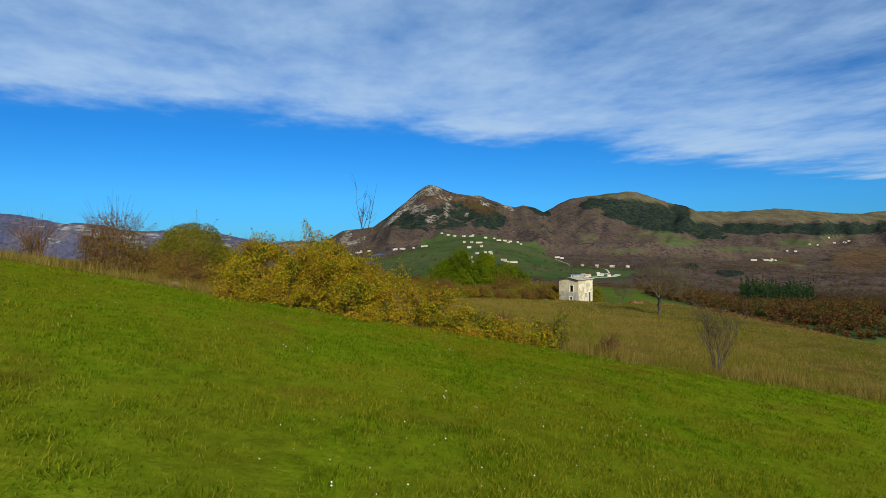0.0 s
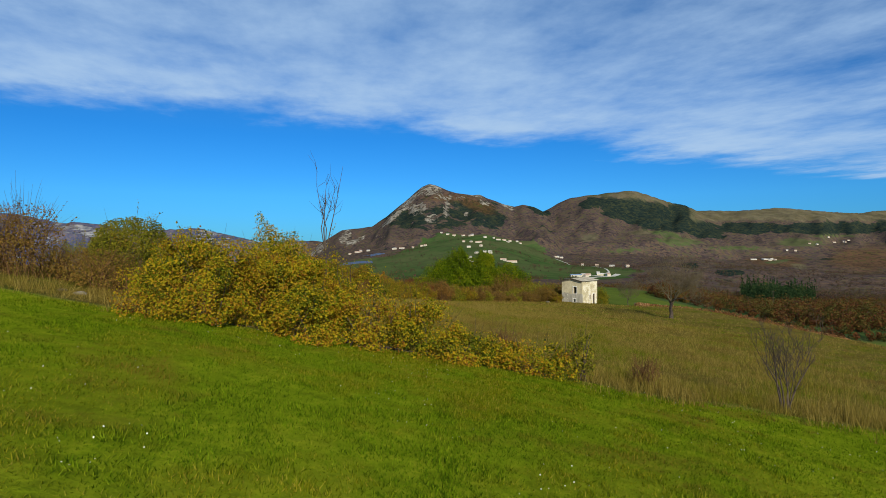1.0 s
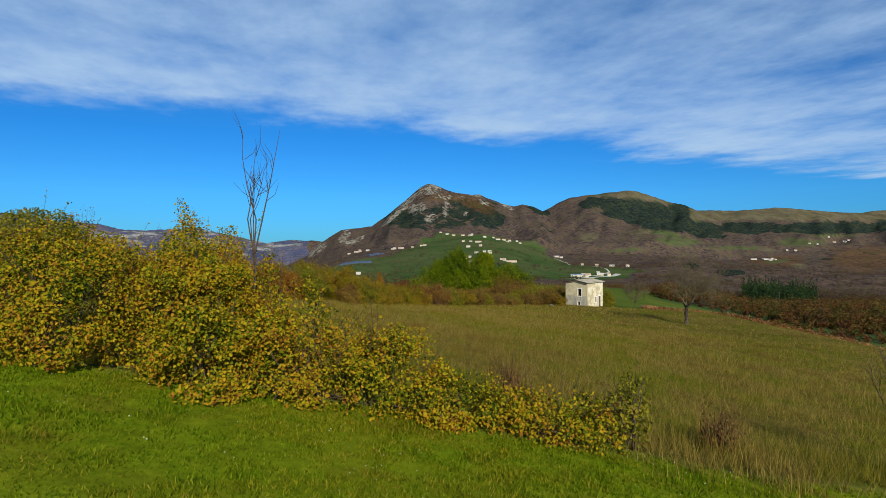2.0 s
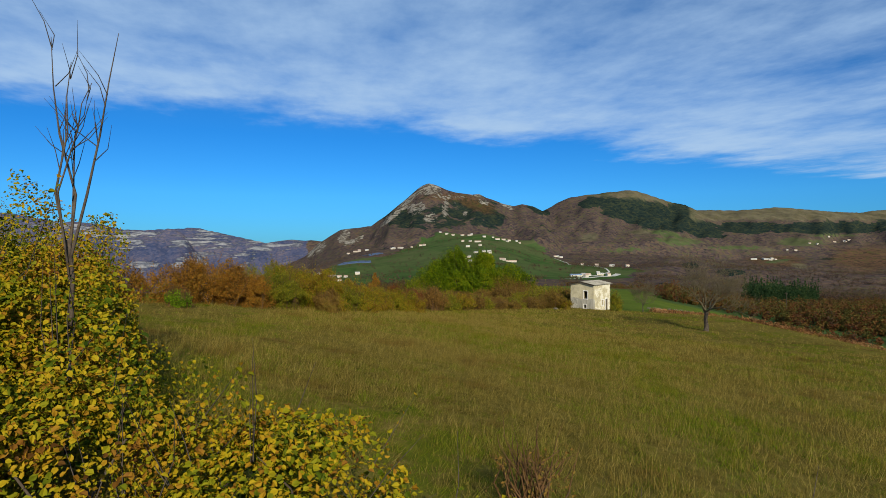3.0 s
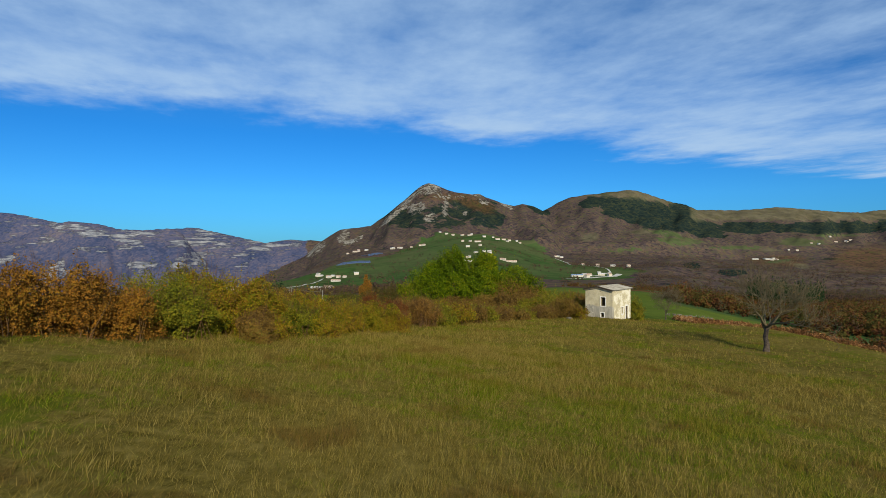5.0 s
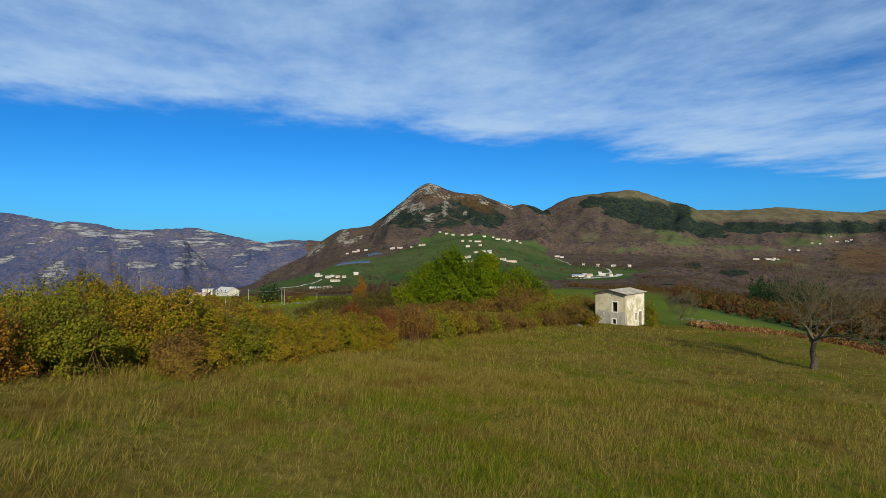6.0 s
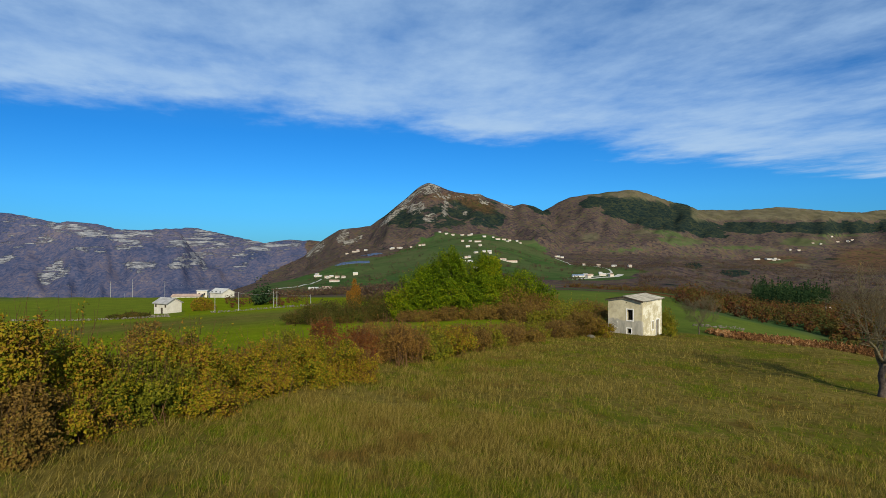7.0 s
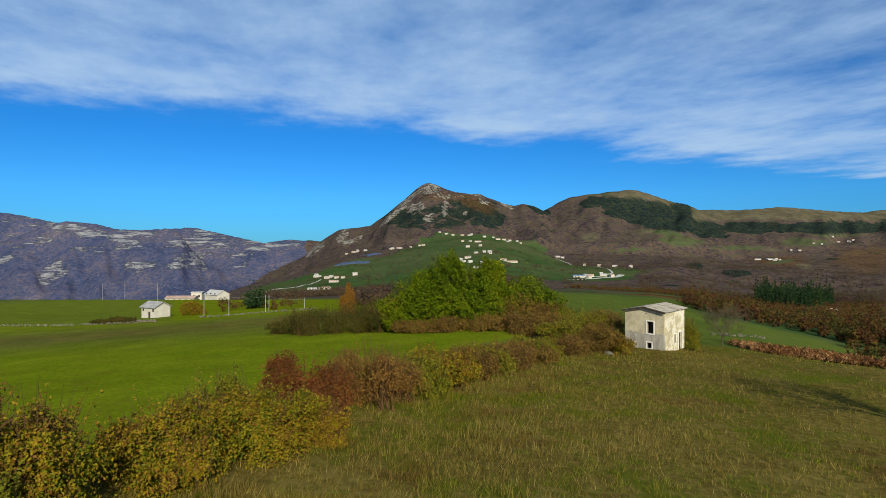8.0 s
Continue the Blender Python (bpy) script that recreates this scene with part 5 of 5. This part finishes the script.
wires("power_line", [top_of(-603, 300, 8.5), top_of(-563, 300, 10), top_of(-505, 290, 9.0), top_of(-379, 158, 5.6), top_of(-311, 160, 5.0), top_of(-245, 170, 3.2)], 0.5, "thin slack power line between the poles")


def dry_wall(name, a, b, height, label, seed):
    """A tumbled dry-stone wall from a to b: each stone a block of its own."""
    rng = random.Random(seed)
    a, b = Vector(a), Vector(b)
    root = thing(name, a.x, a.y, label, "wall", kind="structure")
    z0 = root.matrix_basis.translation.z
    shapes = []
    for k in range(6):
        bm = bmesh.new()
        bmesh.ops.create_icosphere(bm, subdivisions=1, radius=0.5)
        for v in bm.verts:
            v.co = Vector((v.co.x * 1.3, v.co.y, v.co.z * 0.8)) * rng.uniform(0.8, 1.15)
        me = bpy.data.meshes.new("stone")
        bm.to_mesh(me)
        bm.free()
        me.materials.append(DRY_STONE)
        shapes.append(me)
    n = int((b - a).length / 0.55)
    for i in range(n):
        p = a + (b - a) * ((i + rng.uniform(-0.3, 0.3)) / n)
        for layer in range(2 if rng.random() < 0.7 else 1):
            ob = new("stone", shapes[rng.randrange(6)])
            ob.parent = root
            s = height * rng.uniform(0.55, 0.95)
            px, py = p.x + rng.uniform(-0.2, 0.2), p.y + rng.uniform(-0.25, 0.25)
            ob.matrix_basis = Matrix.Translation((px - a.x, py - a.y, land_z(px, py) - z0 + height * (0.25 + 0.5 * layer))) @ Euler((rng.uniform(-0.4, 0.4), rng.uniform(-0.4, 0.4), rng.uniform(0, 6))).to_matrix().to_4x4() @ Matrix.Diagonal((s, s, s, 1))


dry_wall("stone_wall", (*bearing(-429, 156), 0), (*bearing(-225, 160), 0), 0.55, "low tumbled dry-stone wall at the field's end", 2)
dry_wall("stone_wall", (*bearing(-800, 153), 0), (*bearing(-535, 150), 0), 0.55, "low grey dry-stone wall between green pastures", 4)
dry_wall("stone_wall", (*bearing(-547, 154), 0), (*bearing(-505, 149), 0), 0.7, "tumbled pale stone wall before the farmhouse", 6)
dry_wall("stone_wall", (*bearing(478, 94), 0), (*bearing(572, 98), 0), 0.45, "broken pale stone wall at the green field's edge", 8)


def field_stone(x, y, size, seed):
    rng = random.Random(seed)
    bm = bmesh.new()
    bmesh.ops.create_icosphere(bm, subdivisions=3, radius=0.5)
    for v in bm.verts:
        n = noise.noise(v.co * 2.3 + Vector((seed, 0, 0))) * 0.16 + noise.noise(v.co * 6 + Vector((0, seed, 0))) * 0.05
        v.co = Vector((v.co.x * 1.6, v.co.y, v.co.z * 0.7)) * size * (1 + n)
    me = bpy.data.meshes.new("field_stone")
    bm.to_mesh(me)
    bm.free()
    me.materials.append(DRY_STONE)
    ob = new("field_stone", me)
    ob.matrix_basis = pose(x, y, land_z(x, y) + size * 0.10, 0, 0, rng.uniform(0, 180))
    tagged(ob, "weathered limestone boulder at the meadow's edge", "stone", "stones at the meadow's edge")


for k, (x, y, size) in enumerate(((-11.5, 24.1, 0.26), (-12.3, 24.4, 0.2), (19.0, 106.0, 0.7))):
    field_stone(x, y, size, k + 3)


# ---- woods, orchards and far trees ----
def wood_leaves(name, stops, patch=0.03, single=0.62, drifting=1.5):
    return leaf_material(name, stops, 0.0, 0.2, patch, single, drifting)


AUTUMN = wood_leaves("autumn_wood", [(0.0, (0.026, 0.032, 0.010)), (0.25, (0.062, 0.060, 0.016)), (0.42, (0.098, 0.074, 0.020)), (0.55, (0.108, 0.052, 0.017)), (0.66, (0.098, 0.034, 0.016)), (0.8, (0.058, 0.037, 0.022)), (1.0, (0.048, 0.050, 0.022))], 0.16, 0.22, 2.6)
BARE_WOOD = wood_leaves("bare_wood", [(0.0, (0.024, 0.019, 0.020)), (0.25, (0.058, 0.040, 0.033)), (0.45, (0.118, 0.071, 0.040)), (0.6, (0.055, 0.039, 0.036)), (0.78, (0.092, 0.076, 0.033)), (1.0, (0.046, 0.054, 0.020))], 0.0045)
PINES = wood_leaves("pine_needles", [(0.0, (0.010, 0.022, 0.010)), (0.5, (0.022, 0.045, 0.018)), (0.85, (0.04, 0.065, 0.022)), (1.0, (0.13, 0.11, 0.02))])


def wood(name, spots, size, cards, mat, label, seed, pointed=False):
    """Many far tree crowns, each a cloud of small leaf clumps with an uneven outline; one mesh of stuff."""
    rng = np.random.default_rng(seed)
    spots = np.asarray(spots, float)
    n = len(spots)
    s = size * rng.uniform(0.4, 1.1, n) * (1 + 0.6 * (rng.random(n) < 0.2))
    z = land(spots[:, 0], spots[:, 1])
    u = rng.normal(0, 1, (n, cards, 3))
    u /= np.linalg.norm(u, axis=2, keepdims=True)
    r = rng.uniform(0.55, 1.05, (n, cards, 1))
    if pointed:
        h = rng.uniform(0, 1, (n, cards, 1)) ** 1.4
        ang = rng.uniform(0, 6.28, (n, cards, 1))
        w = (1 - h) * 0.33
        local = np.concatenate([np.cos(ang) * w, np.sin(ang) * w, h * 2.2 + 0.05], 2)
        nrm = np.concatenate([np.cos(ang), np.sin(ang), 0.5 + 0 * h], 2)
    else:
        local = u * r * np.array((0.5, 0.5, 0.55)) + np.array((0, 0, 0.55))
        nrm = u + rng.normal(0, 0.3, u.shape) + np.array((0, 0, 0.3))
    p = local * s[:, None, None] + np.stack([spots[:, 0], spots[:, 1], z], 1)[:, None, :]
    v, f = leaf_quads(rng, p.reshape(-1, 3), nrm.reshape(-1, 3), size * (0.26 if pointed else 0.15 if cards > 50 else 0.22), 0.3, 0.8)
    tagged(new(name, mesh_of(name, v, f, mat)), label, "woods", kind="stuff")


def scatter(seed, n, s_range, d_range, keep):
    rng = np.random.default_rng(seed)
    out = []
    while len(out) < n:
        s = rng.uniform(*s_range)
        d = math.exp(rng.uniform(math.log(d_range[0]), math.log(d_range[1])))
        x, y = bearing(s, d)
        if keep(s, d, float(rough(np.array([x]), np.array([y]), 90, 3, 81)[0]), rng):
            out.append((x, y))
    return out


def woods():
    def rim(s):
        return np.interp(s, (215, 418, 432, 516, 566, 636, 716, 1000), (620, 560, 196, 194, 192, 182, 164, 150))

    def in_pines(s, d):
        return math.hypot((s - 618) / 66, (d - 790) / 95) < 0.9
    wood("autumn_woods", scatter(1, 800, (425, 1000), (145, 340), lambda s, d, w, r: d > rim(s) and w > -0.12), 5.2, 80, AUTUMN, "autumn broadleaf trees in rust, olive and gold at the field's edge", 71)
    wood("autumn_woods", scatter(11, 2300, (215, 1000), (300, 820), lambda s, d, w, r: d > rim(s) and w > -0.2 and not in_pines(s, d)), 5.6, 26, AUTUMN, "autumn broadleaf woods in rust, olive and gold on the slope", 81)
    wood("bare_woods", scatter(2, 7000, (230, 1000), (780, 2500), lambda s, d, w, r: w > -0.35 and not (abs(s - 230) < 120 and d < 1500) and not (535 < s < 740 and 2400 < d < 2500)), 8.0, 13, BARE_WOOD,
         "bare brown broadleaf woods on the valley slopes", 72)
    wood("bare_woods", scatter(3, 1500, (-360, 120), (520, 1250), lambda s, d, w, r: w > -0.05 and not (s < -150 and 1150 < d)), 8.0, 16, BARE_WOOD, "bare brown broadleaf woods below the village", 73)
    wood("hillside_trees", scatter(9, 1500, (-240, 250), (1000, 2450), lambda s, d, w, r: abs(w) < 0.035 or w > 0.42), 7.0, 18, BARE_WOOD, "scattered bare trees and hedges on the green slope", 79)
    wood("pine_stand", scatter(4, 620, (540, 700), (670, 930), lambda s, d, w, r: math.hypot((s - 618) / 66, (d - 790) / 95) + 0.5 * w < 1), 9.0, 34, PINES, "dark green pine stand among brown woods", 74, True)
    wood("autumn_woods", scatter(10, 260, (720, 1150), (140, 200), lambda s, d, w, r: True), 3.6, 40, AUTUMN, "autumn trees and scrub beyond the maize", 80)
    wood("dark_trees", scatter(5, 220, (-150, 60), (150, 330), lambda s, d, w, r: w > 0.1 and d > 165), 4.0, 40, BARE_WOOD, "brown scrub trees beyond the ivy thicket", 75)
    wood("dark_trees", scatter(6, 34, (-395, -250), (165, 260), lambda s, d, w, r: True), 3.2, 60, AUTUMN, "autumn garden trees behind the field wall", 76)
    wood("dark_trees", scatter(8, 14, (-345, -318), (185, 215), lambda s, d, w, r: True), 6.0, 70, PINES, "dark evergreen trees behind the field wall", 78)
    wood("dark_trees", scatter(7, 40, (425, 520), (200, 240), lambda s, d, w, r: w > -0.1), 4.0, 44, AUTUMN, "red-brown hedge trees at the field's edge", 77)


woods()


def maize():
    """A strip of dead standing maize: stalks with hanging leaves."""
    rng = np.random.default_rng(88)
    line = np.array([(36, 125.5), (45, 122), (60, 111.5), (80, 102), (110, 97)], float)
    n = 3600
    x = rng.uniform(42, 108, n)
    y = np.interp(x, line[:, 0], line[:, 1]) + rng.uniform(0, 6, n)
    z = land(x, y)
    h = rng.uniform(0.7, 1.5, n) * (0.6 + 0.4 * ease(x, 46, 58))
    P, N = [], []
    for k in range(9):
        f = rng.uniform(0.15, 1.0, n)
        P.append(np.stack([x + rng.normal(0, 0.12, n), y + rng.normal(0, 0.12, n), z + h * f], 1))
        N.append(np.stack([rng.normal(0, 1, n), rng.normal(0, 1, n), rng.normal(0, 0.3, n)], 1))
    v, f = leaf_quads(rng, np.concatenate(P), np.concatenate(N), 0.4, 0.2, 0.35)
    mat = leaf_material("dead_maize", [(0.0, (0.045, 0.020, 0.009)), (0.3, (0.12, 0.055, 0.020)), (0.6, (0.27, 0.125, 0.045)), (0.85, (0.40, 0.24, 0.11)), (1.0, (0.52, 0.38, 0.22))], patch=0.12)
    tagged(new("maize_strip", mesh_of("maize_strip", v, f, mat)), "strip of dead orange-brown standing maize", "maize", kind="stuff")


maize()


# ---- grass ----
def blades(name, x, y, height, width, lean, mat, label, seed):
    """Single tapered blades of grass rooted on the ground."""
    rng = np.random.default_rng(seed)
    n = len(x)
    z = land(x, y) - 0.02
    ang = rng.uniform(0, 2 * np.pi, n)
    side = np.stack([np.cos(ang), np.sin(ang), np.zeros(n)], 1) * (width / 2)[:, None]
    base = np.stack([x, y, z], 1)
    tip = base + np.stack([lean[0], lean[1], height], 1)
    v = np.stack([base - side, base + side, tip], 1).reshape(-1, 3)
    tagged(new(name, mesh_of(name, v, np.arange(n * 3).reshape(n, 3), mat)), label, "grass", kind="stuff")


LUSH = grass_material("meadow_blades", [(0.0, (0.024, 0.048, 0.002)), (0.5, (0.082, 0.142, 0.004)), (1.0, (0.166, 0.228, 0.008))],
                      [(0.0, (0.042, 0.060, 0.002)), (0.5, (0.134, 0.152, 0.005)), (0.85, (0.212, 0.198, 0.012)), (1.0, (0.275, 0.218, 0.030))], (0.150, 0.098, 0.014), 0.06)
STRAW = grass_material("dry_hill_blades", [(0.0, (0.070, 0.072, 0.006)), (0.5, (0.142, 0.132, 0.012)), (1.0, (0.218, 0.188, 0.024))],
                       [(0.0, (0.082, 0.062, 0.013)), (0.4, (0.170, 0.126, 0.027)), (0.75, (0.250, 0.188, 0.042)), (1.0, (0.345, 0.262, 0.075))], (0.145, 0.078, 0.020), 0.005)
UNDERGROWTH = grass_material("hill_green_blades", [(0.0, (0.036, 0.066, 0.003)), (0.5, (0.098, 0.146, 0.006)), (1.0, (0.190, 0.214, 0.014))],
                             [(0.0, (0.060, 0.048, 0.009)), (0.5, (0.134, 0.108, 0.018)), (1.0, (0.235, 0.182, 0.038))], (0.120, 0.062, 0.013), 0.065)


def grow_grass():
    rng = np.random.default_rng(5)
    # the mown meadow
    n = 380000
    x = 1.0 + rng.laplace(0, 8.5, n * 2)
    y = rng.uniform(2.0, 25.0, n * 2)
    edge = 22.4 + 1.5 * rough(x, y, 9, 3, 77) + 0.02 * np.maximum(-x - 10, 0) ** 1.5
    ok = (y < edge) & (x > -30) & (x < 24)
    x, y = x[ok][:n], y[ok][:n]
    m = len(x)
    far = np.hypot(x - 0.5, y + 2)
    h = rng.uniform(0.03, 0.085, m) * (1 + 0.8 * rough(x, y, 0.5, 3, 33))
    w = 0.0075 + 0.0009 * far
    blades("meadow_grass", x, y, h, w, (rng.normal(0, 0.04, m), rng.normal(0, 0.04, m)), LUSH, "short green meadow grass with yellowing tufts", 6)
    # the dry hill
    n = 540000
    tuft_x = 3.0 + rng.laplace(0, 13.0, n // 3)
    tuft_y = np.where(rng.random(n // 3) < 0.72, rng.uniform(22.5, 66, n // 3), rng.uniform(60, 121, n // 3))
    ok = (beyond_hedge(tuft_x, tuft_y) < 1.5) & (tuft_x < 60) & (tuft_x > -45)
    edge = 22.6 + 1.5 * rough(tuft_x, tuft_y, 9, 3, 77) + 0.02 * np.maximum(-tuft_x - 10, 0) ** 1.5
    ok &= tuft_y > edge
    tuft_x, tuft_y = tuft_x[ok], tuft_y[ok]
    k = 5
    lx, ly = rng.normal(0.04, 0.09, len(tuft_x)), rng.normal(0.04, 0.09, len(tuft_x))
    th = (0.20 + 0.09 * rough(tuft_x, tuft_y, 3.5, 3, 35) + 0.11 * rough(tuft_x, tuft_y, 0.9, 2, 36)) * rng.uniform(0.6, 1.3, len(tuft_x)) * np.where(tuft_x < -8.5, 0.6, 1.0)
    x = np.repeat(tuft_x, k) + rng.normal(0, 0.09, len(tuft_x) * k)
    y = np.repeat(tuft_y, k) + rng.normal(0, 0.09, len(tuft_x) * k)
    m = len(x)
    dist = np.minimum(np.hypot(x - 2, np.maximum(y - 40, 0)), 80)
    w = 0.0085 + 0.00055 * dist
    h = np.repeat(th, k) * rng.uniform(0.55, 1.2, m)
    tall = np.repeat(rng.random(len(tuft_x)) < 0.70 + 0.5 * rough(tuft_x, tuft_y, 6, 3, 39), k) & (rng.random(m) < 0.8)
    lean = np.repeat(lx, k) + rng.normal(0, 0.07, m), np.repeat(ly, k) + rng.normal(0, 0.07, m)
    h = np.where(tall, h * 1.35, h * 0.62)
    blades("hill_grass", x[tall], y[tall], h[tall], w[tall] * 0.8, (lean[0][tall], lean[1][tall]), STRAW, "tall dry straw-coloured grass on the hill", 7)
    blades("hill_undergrowth", x[~tall], y[~tall], h[~tall], w[~tall] * 1.15, (lean[0][~tall], lean[1][~tall]), UNDERGROWTH, "short green grass between the dry stems", 9)
    # taller dry verge at the edge of the mown meadow
    x = np.repeat(np.concatenate([rng.uniform(4.5, 26, 1300), rng.uniform(-22, -8.5, 400)]), 10)
    drift = np.repeat(rng.normal(0, 0.9, len(x) // 10), 10)
    x = x + rng.normal(0, 0.1, len(x))
    y = 23.3 + 1.5 * rough(x, x * 0 + 22, 9, 3, 77) + drift + rng.normal(0, 0.1, len(x)) + 0.02 * np.maximum(-x - 10, 0) ** 1.5 + np.where(x < 0, 0.6, 0)
    m = len(x)
    blades("verge_grass", x, y, rng.uniform(0.15, 0.55, m) * (1 + 0.7 * rough(x, y, 1.4, 2, 61)), np.full(m, 0.014), (rng.normal(0, 0.12, m), rng.normal(0, 0.12, m)), STRAW, "taller dead grass along the meadow's edge", 8)


grow_grass()


def meadow_flowers():
    rng = np.random.default_rng(17)
    n = 1100
    x, y = rng.normal(-1, 8, n), rng.uniform(3, 22, n)
    keep = rough(x, y, 3, 2, 44) > -0.1
    x, y = x[keep], y[keep]
    p = np.stack([x, y, land(x, y) + rng.uniform(0.09, 0.15, len(x))], 1)
    v, f = leaf_quads(rng, p, rng.normal(0, 0.4, (len(x), 3)) + (0, -0.4, 1), 0.02, 0.1, 0.9)
    mat = plain_material("white_petals", (0.6, 0.6, 0.5), (0.8, 0.8, 0.7), 20.0, 0.7)
    tagged(new("meadow_flowers", mesh_of("meadow_flowers", v, f, mat)), "tiny white flowers scattered over the meadow", "flowers", kind="stuff")


meadow_flowers()
